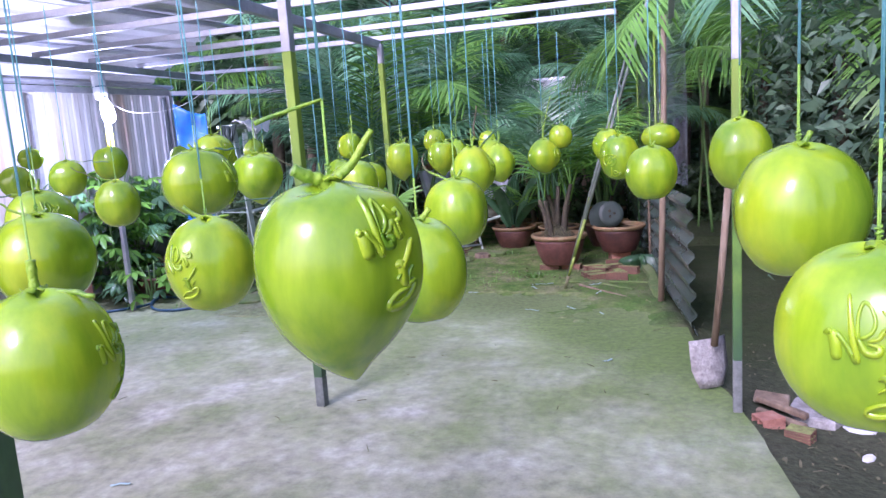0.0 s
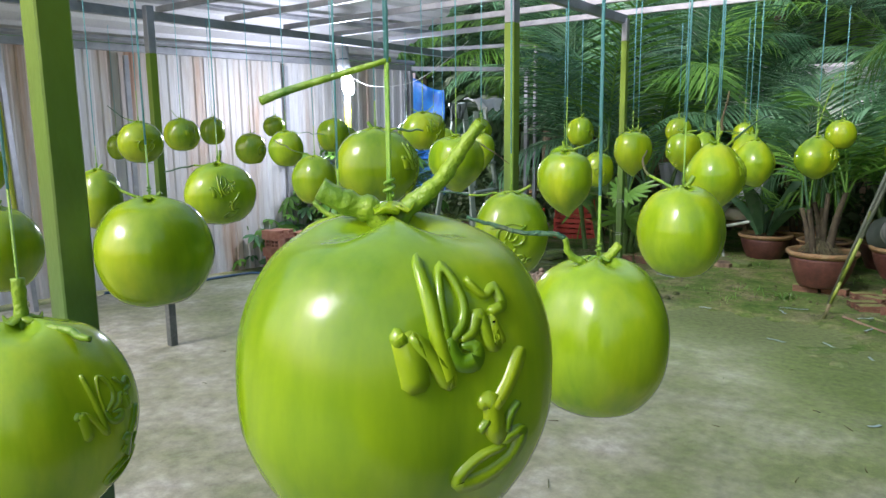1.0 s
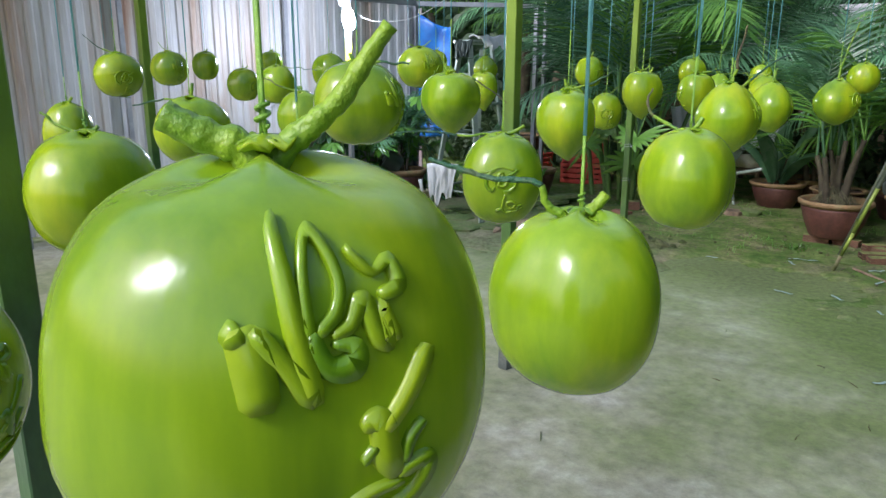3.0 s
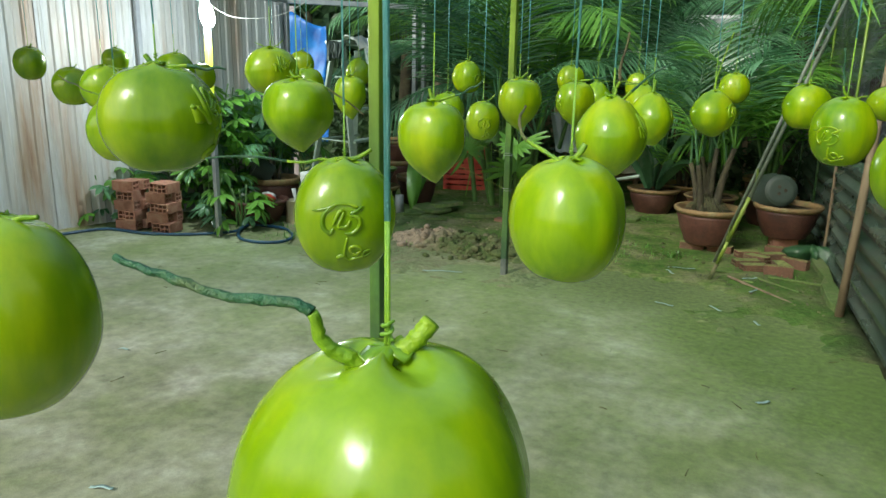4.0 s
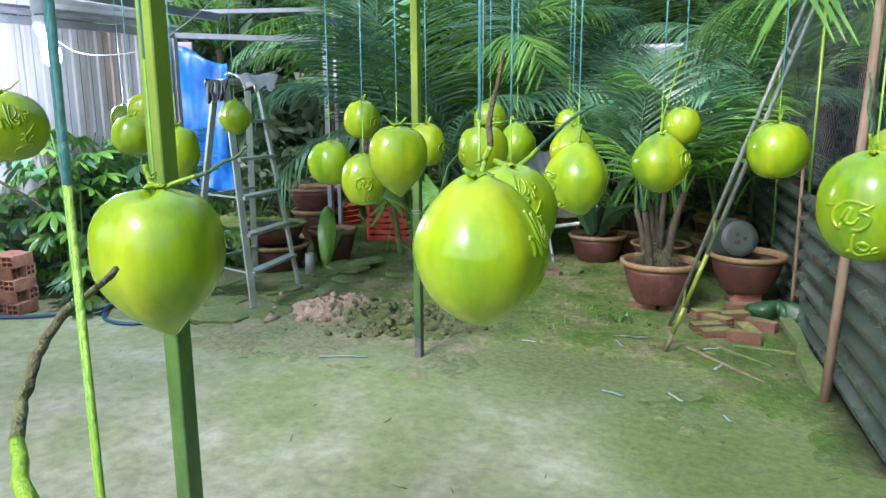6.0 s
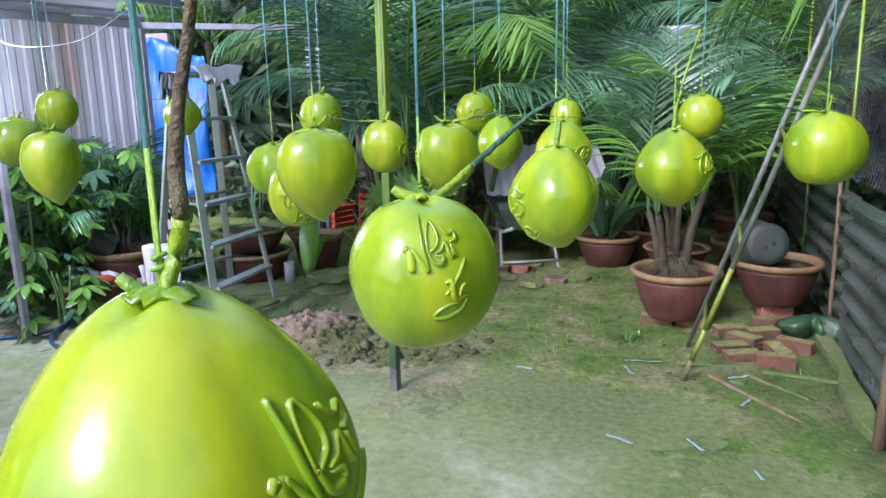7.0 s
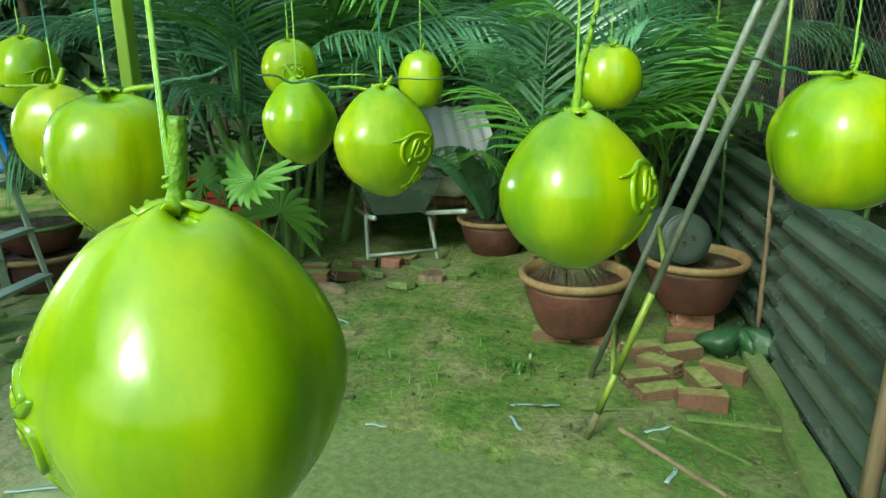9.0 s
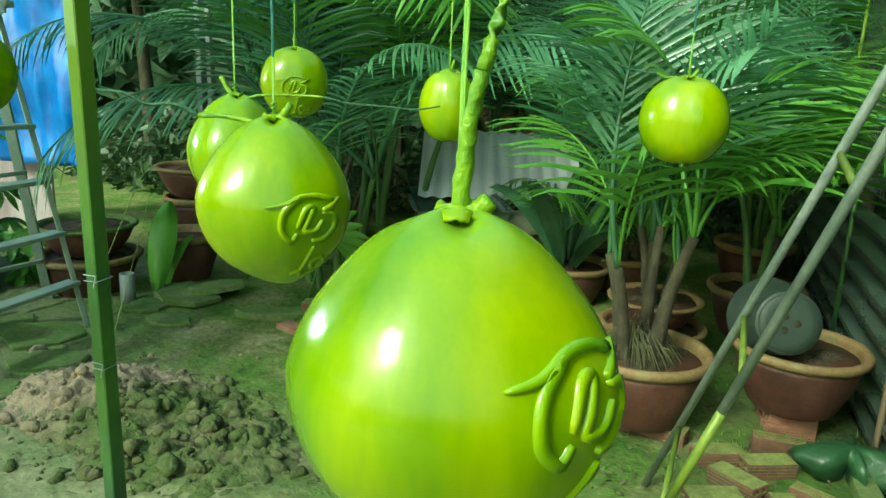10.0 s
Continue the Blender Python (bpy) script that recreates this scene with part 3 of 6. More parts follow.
GLYPHS = {
    # strokes of the raised lettering: points (across, up) and widths, one entry for each stroke
    "nhuy": [
        ([(-0.34, 0.25), (-0.28, 0.31)], (0.070, 0.110)),
        ([(-0.28, 0.31), (-0.24, 0.14), (-0.22, -0.04)], (0.142, 0.155, 0.142)),
        ([(-0.24, 0.30), (-0.13, 0.14), (-0.03, -0.05)], (0.073, 0.069, 0.090)),
        ([(-0.16, 0.72), (-0.12, 0.50), (-0.08, 0.24), (-0.02, -0.05)], (0.065, 0.077, 0.086, 0.077)),
        ([(-0.03, 0.22), (-0.04, 0.47), (0.00, 0.64), (0.07, 0.60), (0.12, 0.45), (0.09, 0.32), (0.00, 0.24)], (0.052, 0.047, 0.047, 0.047, 0.052, 0.052, 0.052)),
        ([(-0.03, 0.25), (0.04, 0.09), (0.14, 0.08), (0.16, 0.16), (0.06, 0.19)], (0.060, 0.086, 0.112, 0.077, 0.034)),
        ([(0.06, 0.22), (0.15, 0.26), (0.21, 0.36), (0.26, 0.18), (0.30, 0.16), (0.29, 0.32), (0.34, 0.16)], (0.034, 0.060, 0.073, 0.077, 0.052, 0.052, 0.047)),
        ([(0.29, 0.36), (0.39, 0.39), (0.37, 0.50), (0.28, 0.46), (0.18, 0.57)], (0.047, 0.065, 0.052, 0.030, 0.039)),
        ([(0.47, 0.10), (0.37, -0.09), (0.26, -0.25)], (0.077, 0.073, 0.060)),
        ([(0.16, -0.22), (0.24, -0.20), (0.27, -0.40), (0.31, -0.49)], (0.047, 0.107, 0.125, 0.073)),
        ([(0.16, -0.39), (0.22, -0.32)], (0.030, 0.034)),
        ([(0.43, -0.25), (0.37, -0.32), (0.34, -0.43)], (0.030, 0.043, 0.039)),
        ([(0.31, -0.49), (0.46, -0.46), (0.40, -0.64), (0.21, -0.75), (0.05, -0.74), (0.06, -0.66), (0.19, -0.56), (0.34, -0.53)], (0.056, 0.060, 0.073, 0.099, 0.082, 0.056, 0.043, 0.039)),
    ],
    "tet": [
        ([(-0.47, 0.06), (-0.27, 0.10), (-0.08, 0.19), (0.11, 0.20), (0.30, 0.13)], (0.021, 0.039, 0.047, 0.047, 0.051)),
        ([(-0.08, 0.19), (-0.27, 0.01), (-0.30, -0.23), (-0.19, -0.39), (-0.12, -0.28)], (0.051, 0.060, 0.064, 0.060, 0.039)),
        ([(0.38, 0.15), (0.26, 0.05), (0.16, 0.01)], (0.030, 0.056, 0.039)),
        ([(-0.13, -0.21), (-0.03, 0.03), (0.05, 0.05), (0.00, -0.12), (-0.04, -0.25), (0.09, -0.26), (0.17, -0.12)], (0.039, 0.060, 0.051, 0.051, 0.056, 0.051, 0.043)),
        ([(0.16, -0.02), (0.31, -0.08), (0.32, -0.25), (0.20, -0.39), (0.06, -0.39)], (0.034, 0.060, 0.060, 0.060, 0.039)),
        ([(0.11, -0.48), (0.07, -0.67), (0.04, -0.89)], (0.039, 0.051, 0.047)),
        ([(-0.12, -0.93), (0.03, -0.89), (0.15, -0.98), (0.33, -0.93), (0.55, -0.89)], (0.060, 0.060, 0.043, 0.043, 0.030)),
        ([(0.20, -0.82), (0.15, -0.72), (0.26, -0.67), (0.37, -0.74), (0.30, -0.85), (0.20, -0.82)], (0.039, 0.043, 0.051, 0.043, 0.043, 0.039)),
        ([(0.55, -0.76), (0.44, -0.80), (0.44, -0.90), (0.58, -0.84)], (0.030, 0.039, 0.039, 0.030)),
    ],
}


def lettering(tree, w, kind, turn, deep, rise=0.0):
    """Raised ribbons laid on the husk; turn is where on the husk the words face, in degrees round z."""
    size, tall, bold = (0.52 * w, 0.43 * w, 1.1 if w > 0.21 else 0.75) if kind == "nhuy" else (0.58 * w, 0.48 * w, 1.25)
    for pts, widths in GLYPHS[kind]:
        path = smooth_path([(u * size, v * tall + rise, 0) for u, v in pts], 5)
        n = len(path)
        rows = []
        for i, p in enumerate(path):
            d = path[min(i + 1, n - 1)] - path[max(i - 1, 0)]
            side = Vector((-d.y, d.x, 0)).normalized()
            s = i / (n - 1) * (len(widths) - 1)
            k = min(int(s), len(widths) - 2)
            half = 0.5 * bold * size * (widths[k] + (widths[k + 1] - widths[k]) * (s - k)) * (0.55 if i in (0, n - 1) else 1)
            row = []
            for e, up in ((1.0, -0.002), (0.84, deep), (-0.84, deep), (-1.0, -0.002)):
                q = p + side * half * e
                a = radians(turn) + q.x / (w * 0.5)
                way = Vector((math.cos(a), math.sin(a), 0))
                hit, nor, _, _ = tree.ray_cast(way * w + Vector((0, 0, q.y)), -way)
                if hit is None:
                    hit, nor = way * w * 0.45 + Vector((0, 0, q.y)), way
                row.append(hit + nor * up)
            rows.append(row)
        vs, fs = [v for r in rows for v in r], []
        for i in range(n - 1):
            for k in range(3):
                fs.append([4 * i + k, 4 * i + k + 1, 4 * i + k + 5, 4 * i + k + 4])
        fs += [[0, 3, 2, 1], [4 * n - 4, 4 * n - 3, 4 * n - 2, 4 * n - 1]]
        yield vs, fs


def calyx(w, rng):
    """Withered cap: a few curled scales lying round the stem."""
    vs, fs = [], []
    for k in range(5):
        a = k * 1.257 + rng.random() * 0.5
        ln = w * (0.07 + 0.05 * rng.random())
        wd = w * (0.035 + 0.02 * rng.random())
        o, s = Vector((math.cos(a), math.sin(a), 0)), Vector((-math.sin(a), math.cos(a), 0))
        b = len(vs)
        for t, f, z in ((0.1, 0.5, 0.008), (0.5, 1.0, 0.007), (0.85, 0.8, 0.003), (1.0, 0.3, 0.004 + 0.005 * rng.random())):
            for e in (-1, 0, 1):
                for th in (0, 0.0018):
                    vs.append(o * ln * t + s * wd * f * e + Vector((0, 0, z + th - 0.0015 * abs(e))))
        for i in range(3):
            for e in range(2):
                q = b + 6 * i + 2 * e
                fs.append([q + 1, q + 3, q + 9, q + 7])
                fs.append([q, q + 6, q + 8, q + 2])
        for i in range(3):
            q = b + 6 * i
            fs.append([q, q + 1, q + 7, q + 6])
            fs.append([q + 4, q + 10, q + 11, q + 5])
        q = b + 18
        fs.append([q, q + 1, q + 3, q + 5, q + 4, q + 2])
    return vs, fs


def twig(r, z, c, rad, wavy, psi, seed, lift, cut=False):
    rng = random.Random(seed)
    right = Vector((math.cos(radians(psi)), math.sin(radians(psi)), 0))
    near = Vector((math.sin(radians(psi)), -math.cos(radians(psi)), 0))
    end = right * r + near * c + Vector((0, 0, z))
    n = 7 if wavy else 4
    pts = [Vector((0, 0, lift - 0.012))]
    for i in range(1, n + 1):
        t = i / n
        wig = 0.05 * end.length if wavy and i < n else 0
        pts.append(Vector((0, 0, lift)) + Vector((end.x * t, end.y * t, end.z * t ** 1.6)) + Vector([wig * (rng.random() - 0.5) for _ in range(3)]))
    path = smooth_path(pts, 4)
    if cut:
        k = int(len(path) * 0.42)
        a, b = rad * 0.0010, rad * 0.00055
        m = a + (b - a) * 0.42
        return tube(path[:k + 1], a, m, 8, 0.22, rng), tube(path[k:], m * 1.02, b, 8, 0.22, rng)
    return tube(path, rad * 0.0010, rad * (0.00055 if wavy else 0.0009), 8, 0.22, rng)


def branch(points, rad, psi, seed, lift):
    """Long bent twig through points (across, up, towards the viewer's side), knobbly, in two lengths."""
    rng = random.Random(seed)
    right = Vector((math.cos(radians(psi)), math.sin(radians(psi)), 0))
    near = Vector((math.sin(radians(psi)), -math.cos(radians(psi)), 0))
    path = [Vector((0, 0, lift - 0.012))] + [right * a + near * c + Vector((0, 0, lift + b)) for a, b, c in points]
    path = smooth_path(path, 9)
    path = [p + Vector([0.0016 * (rng.random() - 0.5) for _ in range(3)]) for p in path]
    k = int(len(path) * 0.45)
    a, b = rad * 0.001, rad * 0.0005
    m = a + (b - a) * 0.45
    return tube(path[:k + 1], a, m, 10, 0.20, rng), tube(path[k:], m * 1.01, b, 10, 0.24, rng)


COCO_COUNT = [0]


def nut(x, y, z, w, h, shape, psi=30, words="", turn=0, twigs=((0.02, 0.02, 0, 4.5, 0),), rise=0.0):
    """A painted coconut on its string; psi is the bearing from which its words and twigs are reckoned."""
    k = COCO_COUNT[0]
    COCO_COUNT[0] += 1
    rng = random.Random(900 + k)
    kinds = {"pear": "pear-shaped", "heart": "heart-shaped", "round": "round", "egg": "egg-shaped"}
    says = {"nhuy": " carved with the words Nh\u01b0 \u00dd", "tet": " carved with the word T\u1ebft", "": " with a plain husk"}[words]
    ob = thing("painted_coconut", (x, y, z), kinds[shape] + " coconut painted glossy yellow-green," + says, "coconut", "hanging coconuts")
    mesh = husk(w, h, shape, k)
    part("husk", mesh, PAINT, ob)
    lift = h / 2 - 0.065 * h * 0.75
    part("calyx", calyx(w, rng), PAINT, ob, "withered cap painted green", m=pose(0, 0, lift - 0.001))
    for i, t in enumerate(twigs):
        if isinstance(t[0], tuple):
            inner, outer = branch(t[:-1], t[-1], psi, k * 7 + i, lift)
            tw = part("twig", inner, PAINT_DARK, ob, "crooked green twig")
            part("twig_tip", outer, TWIG if k == 3 else PAINT_DARK if k == 9 else TWIG_TIP, tw, "dark unpainted twig end" if k != 9 else "upper length of twig")
        elif t[4] and Vector(t[:3]).length > 0.09:
            inner, outer = twig(*t, psi, k * 7 + i, lift, True)
            tw = part("twig", inner, PAINT_DARK, ob, "crooked green twig")
            part("twig_tip", outer, TWIG if k in (3, 6, 24, 33) else TWIG_TIP, tw, "dark unpainted twig end")
        else:
            part("twig", twig(*t, psi, k * 7 + i, lift), PAINT_DARK, ob, "crooked green twig" if t[4] else "cut stub of stalk")
    if words:
        tree = BVHTree.FromPolygons(mesh[0], mesh[1])
        for piece in lettering(tree, w, words, psi - 90 + turn, 0.0040 if w > 0.21 else 0.0030, rise):
            part("letter_stroke", piece, PAINT, ob)
    top = RACK_Z + 0.01 - z
    mid = lift + 0.07 + 0.12 * rng.random()
    sway = 0.004 * (rng.random() - 0.5)
    for e in (-1, 1):
        g = 0.0007 * e
        part("string", tube([(g, 0, mid), (g * 1.8 + sway, sway, (mid + top) / 2), (g * 3.2, sway, top)], 0.0013, sides=5), STRING, ob)
        part("string_end", tube([(g * 2, g, lift - 0.006), (g * 1.2, 0, lift + 0.02), (g, 0, mid + 0.005)], 0.0012, sides=5), STRING_GREEN, ob, "string end soaked in green paint")
    knot = tube(smooth_path([(0.0035 * math.cos(i * 1.9), 0.0035 * math.sin(i * 1.9), lift + 0.012 + 0.0016 * i) for i in range(8)], 3), 0.0013, sides=5)
    part("knot", knot, STRING_GREEN, ob)
    return ob


first = nut(1.939, 0.958, 1.172, 0.213, 0.267, "heart", 38, "nhuy", 25, rise=0.036, twigs=[(0.062, 0.060, -0.01, 7.5, 1), (-0.045, 0.018, 0.01, 9, 0)])
nut(1.877, 1.400, 1.092, 0.185, 0.209, "egg", 40, twigs=[((-0.035, 0.010, 0.0), (-0.048, 0.034, 0.0), (-0.095, 0.036, -0.02), (-0.160, 0.052, -0.05), 5.0), (0.026, 0.022, 0.0, 6.5, 0)])
nut(1.274, 2.124, 1.089, 0.187, 0.228, "egg", 31, "tet", 2, rise=0.018, twigs=[(-0.26, 0.0, 0.0, 3.2, 1), (0.05, 0.022, 0.0, 4.5, 0)])
nut(1.697, 2.182, 1.120, 0.193, 0.218, "egg", 31, twigs=[((-0.04, 0.012, -0.03), (-0.068, 0.030, -0.08), (-0.072, 0.060, -0.13), (-0.055, 0.080, -0.18), 4.2), (0.022, 0.028, 0.0, 5.5, 0)])
nut(1.118, 1.234, 1.149, 0.195, 0.200, "egg", 40, twigs=[(-0.065, 0.032, 0.0, 3.5, 1), (0.02, 0.012, 0.0, 4, 0)])
nut(1.085, 2.754, 1.180, 0.188, 0.228, "heart", 30, twigs=[(0.135, 0.060, 0.0, 3.8, 1), (-0.012, 0.035, 0.0, 5, 0)])
nut(1.548, 2.867, 1.212, 0.177, 0.208, "pear", 30, "nhuy", 66, [(0.03, 0.16, 0.0, 5.0, 1), (-0.02, 0.012, 0.0, 4, 0)])
nut(1.380, 3.419, 1.181, 0.189, 0.212, "round", 28, "nhuy", 8, rise=0.024, twigs=[((0.035, 0.008, -0.03), (0.062, 0.028, -0.06), (0.100, 0.055, -0.10), (0.158, 0.100, -0.125), (0.206, 0.128, -0.115), 6.2), (-0.035, 0.014, 0.0, 7, 0)])
nut(1.343, 4.068, 1.198, 0.188, 0.223, "pear", 26, "tet", -76, [(0.008, 0.055, 0.0, 6.0, 0), (0.035, -0.02, 0.03, 2.6, 1)])
nut(1.473, 4.705, 1.205, 0.209, 0.226, "pear", 22, "tet", 54, rise=0.022, twigs=[((0.004, 0.05, 0.0), (0.014, 0.10, 0.004), (0.030, 0.16, -0.004), (0.060, 0.27, 0.0), 6.2), (0.02, 0.012, 0.0, 7, 0)])
nut(1.372, 5.970, 1.313, 0.188, 0.202, "egg", 20, twigs=[(-0.165, 0.030, 0.0, 3.5, 1), (0.02, 0.02, 0.0, 5, 0)])
nut(1.055, 5.001, 1.228, 0.192, 0.219, "pear", 22, "tet", 44, [(-0.235, 0.028, 0.0, 3.6, 1), (0.022, 0.022, 0.0, 5, 0)])
nut(0.287, 5.936, 1.349, 0.189, 0.207, "egg", 24, "tet", 14, [(0.0, 0.04, 0.0, 5.5, 0)])
nut(0.698, 5.291, 1.237, 0.181, 0.220, "pear", 22, twigs=[(0.38, 0.0, 0.0, 2.6, 1), (-0.025, 0.035, 0.0, 5, 0)])
nut(0.730, 6.053, 1.306, 0.155, 0.205, "egg", 22, twigs=[(0.012, 0.03, 0.0, 4.5, 0)])
nut(1.853, 5.039, 1.238, 0.222, 0.233, "round", 24, twigs=[(-0.17, 0.03, 0.0, 3.6, 1), (0.012, 0.05, 0.0, 4, 0)])
nut(0.832, 4.551, 1.236, 0.191, 0.231, "heart", 26, "tet", -72, [(0.17, 0.035, 0.02, 4.8, 1), (-0.03, 0.02, 0.0, 4, 0)])
nut(0.454, 4.805, 1.248, 0.164, 0.198, "egg", 26, "tet", 62, [(-0.20, 0.02, 0.0, 3.4, 1), (0.02, 0.035, 0.0, 6, 0)])
nut(-0.205, 5.310, 1.351, 0.191, 0.223, "round", 26, "tet", 52, [(0.02, 0.035, 0.0, 6, 0), (-0.12, 0.02, 0.0, 2.5, 1)])
nut(-1.113, 5.318, 1.371, 0.187, 0.212, "pear", 28, twigs=[(-0.16, -0.02, 0.0, 3, 1), (0.03, 0.02, 0.0, 3, 1)])
nut(0.782, 3.979, 1.245, 0.185, 0.230, "heart", 27, twigs=[(-0.04, 0.03, 0.0, 4, 1), (0.03, 0.025, 0.0, 4, 0)])
nut(-0.042, 4.774, 1.158, 0.202, 0.221, "round", 28, twigs=[(0.04, 0.02, 0.0, 3, 1)])
nut(0.423, 4.336, 1.133, 0.172, 0.210, "egg", 28, "tet", 4, [(0.06, 0.04, 0.0, 3, 1)])
nut(0.909, 2.008, 1.258, 0.215, 0.225, "round", 38, "nhuy", 64, [(0.13, -0.005, 0.0, 4, 1), (-0.02, 0.02, 0.0, 5, 0)])
nut(0.700, 2.639, 1.241, 0.200, 0.213, "heart", 32, twigs=[(0.19, -0.10, 0.0, 3.2, 1), (-0.02, 0.02, 0.0, 4, 0)])
nut(0.104, 3.157, 1.359, 0.196, 0.190, "round", 33, "nhuy", 36, [(0.05, 0.03, 0.0, 3, 1), (-0.06, 0.02, 0.0, 3, 1)])
nut(-0.514, 2.098, 1.323, 0.174, 0.178, "round", 40, "tet", 38, [(-0.12, 0.07, 0.0, 2.6, 1)])
nut(-1.351, 2.794, 1.355, 0.185, 0.193, "round", 40, "nhuy", 46, [(-0.05, 0.05, 0.0, 2.6, 1)])
nut(-2.127, 3.503, 1.381, 0.171, 0.199, "egg", 34)
nut(-1.448, 3.322, 1.266, 0.189, 0.201, "egg", 40, "tet", 58, [(0.03, 0.02, 0.0, 3, 0)])
nut(-0.644, 2.952, 1.278, 0.173, 0.196, "round", 36, twigs=[(0.2, -0.02, 0.0, 2.6, 1)])
nut(-2.415, 4.264, 1.419, 0.173, 0.180, "round", 34)
nut(-0.985, 3.595, 1.344, 0.201, 0.212, "egg", 34)
nut(0.152, 2.446, 1.173, 0.175, 0.199, "egg", 36, twigs=[(-0.16, 0.07, 0.0, 3, 1)])
nut(-0.090, 3.900, 1.249, 0.156, 0.216, "heart", 34)
nut(-0.132, 1.735, 1.138, 0.147, 0.218, "round", 34)
nut(0.449, 1.816, 1.177, 0.196, 0.194, "round", 38, "nhuy", 24, [(-0.16, -0.02, 0.0, 3.4, 1), (0.01, 0.04, 0.0, 5, 0)])
nut(-0.825, 1.620, 1.232, 0.170, 0.207, "egg", 34)
nut(0.569, 1.176, 1.107, 0.176, 0.195, "egg", 34)
nut(1.514, 0.876, 1.064, 0.187, 0.223, "round", 40, "nhuy", 72, [(0.075, -0.012, 0.02, 6, 1), (0.0, 0.045, 0.0, 7, 0)])
nut(1.362, 1.445, 1.100, 0.182, 0.224, "round", 30, "nhuy", -40, [(-0.045, 0.03, 0.0, 5, 0), (0.05, 0.004, 0.0, 4.5, 1)])
nut(-2.876, 3.188, 1.274, 0.140, 0.196, "round", 34)
nut(-0.500, 4.060, 1.304, 0.165, 0.171, "round", 34)
nut(-0.950, 4.520, 1.409, 0.155, 0.171, "round", 34)
nut(-1.500, 4.850, 1.364, 0.150, 0.166, "egg", 34)
nut(-1.900, 4.560, 1.320, 0.185, 0.190, "egg", 34)
nut(2.052, 3.596, 1.206, 0.182, 0.223, "egg", 28, "tet", -54, [(-0.03, 0.15, 0.0, 4, 1), (0.06, 0.01, 0.0, 3.5, 1)])
nut(2.210, 4.385, 1.280, 0.202, 0.155, "round", 34)
nut(2.224, 2.984, 1.163, 0.191, 0.219, "egg", 34)
nut(2.489, 2.160, 1.248, 0.149, 0.199, "round", 34)
nut(2.507, 1.248, 1.204, 0.174, 0.194, "egg", 34)
nut(2.541, 0.956, 1.110, 0.181, 0.196, "egg", 10, "nhuy", -30)

# dry flower stalk tied into the string of the first coconut
part("flower_stalk", tube(smooth_path([(0.002, 0.002, 0.222), (-0.02, -0.016, 0.214), (-0.05, -0.040, 0.203), (-0.066, -0.052, 0.196)], 4), 0.0018, 0.0032, 7), PAINT_DARK, first, "dry green flower stalk")

# ---- the lit bulb on the rack post ----
lamp = thing("bulb_lamp", (-2.44, 5.10, 1.80), "lit white bulb in a wrapped holder tied to a post", "lamp")
# bulb scaled up: the glare round it is put into its shape
part("bulb", lathe([(0.004, -0.075), (0.022, -0.070), (0.034, -0.05), (0.038, -0.02), (0.034, 0.02), (0.024, 0.05), (0.018, 0.07)], 20), GLASS, lamp, "glowing white bulb", m=pose(0.05, -0.03, 0.0, 0, -12, 0) @ Matrix.Scale(1.45, 4))
part("holder", lathe([(0.012, 0.06), (0.026, 0.065), (0.028, 0.13), (0.020, 0.16), (0.008, 0.18)], 16, 0.1), CLOTH, lamp, "white plastic holder", m=pose(0.05, -0.03, 0.02, 0, -12, 0))
part("wrapping", lathe([(0.045, 0.10), (0.055, 0.16), (0.052, 0.24), (0.045, 0.30), (0.03, 0.31)], 18, 0.35, 3), PLASTICBAG, lamp, "crumpled plastic wrapping", m=pose(0.02, -0.03, 0.0, 0, -8, 0))
part("tie", lathe([(0.056, 0.20), (0.060, 0.205), (0.056, 0.21)], 18), HOSE, lamp, m=pose(0.02, -0.03, 0.0, 0, -8, 0))
part("flex", tube(smooth_path([(0.06, -0.03, 0.08), (0.25, 0.05, -0.03), (0.55, 0.2, -0.02), (0.8, 0.3, 0.1), (1.0, 0.5, 0.33)], 5), 0.003, sides=5), CLOTH, lamp, "thin white flex")
glow = new("bulb_light", bpy.data.lights.new("bulb_light", "POINT"))
glow.data.energy = 40
glow.data.shadow_soft_size = 0.04
glow.data.color = (0.93, 0.97, 1.0)
glow.location = (-2.37, 5.03, 1.64)

# ---- pots ----


def pot(x, y, z, r, h, label, fill=POTSOIL, rim=TERRA_RIM, foot=0.62, name="plant_pot"):
    ob = thing(name, (x, y, z), label, "plant pot", "terracotta pots")
    prof = [(r * foot * 0.94, 0), (r * foot, 0.01), (r * foot * 1.04, h * 0.08), (r * 0.80, h * 0.42), (r * 0.90, h * 0.75), (r * 0.90, h * 0.84)]
    part("bowl", lathe(prof, 44, 0.02, x), TERRA, ob)
    part("rim", lathe([(r * 0.86, h * 0.84), (r * 0.93, h * 0.835), (r * 1.0, h * 0.90), (r * 1.01, h * 0.96), (r * 0.97, h), (r * 0.90, h * 0.99), (r * 0.86, h * 0.92), (r * 0.84, h * 0.78)], 44, 0.02, x, False), rim, ob, "worn pale rim")
    soil_v, soil_f = [], []
    for j in range(8):
        for i in range(28):
            a = 2 * math.pi * i / 28
            q = r * 0.87 * j / 7
            soil_v.append((q * math.cos(a), q * math.sin(a), h * 0.80 + 0.16 * r * (1 - j / 7) ** 2 + 0.03 * noise.noise(Vector((q * 9 * math.cos(a), q * 9 * math.sin(a), x)))))
    for j in range(7):
        for i in range(28):
            a, b = j * 28 + i, j * 28 + (i + 1) % 28
            soil_f.append([a, a + 28, b + 28, b])
    part("potting_soil", (soil_v, soil_f), fill, ob, "dark potting soil with dry roots")
    return ob


BRICK_MESH = {}


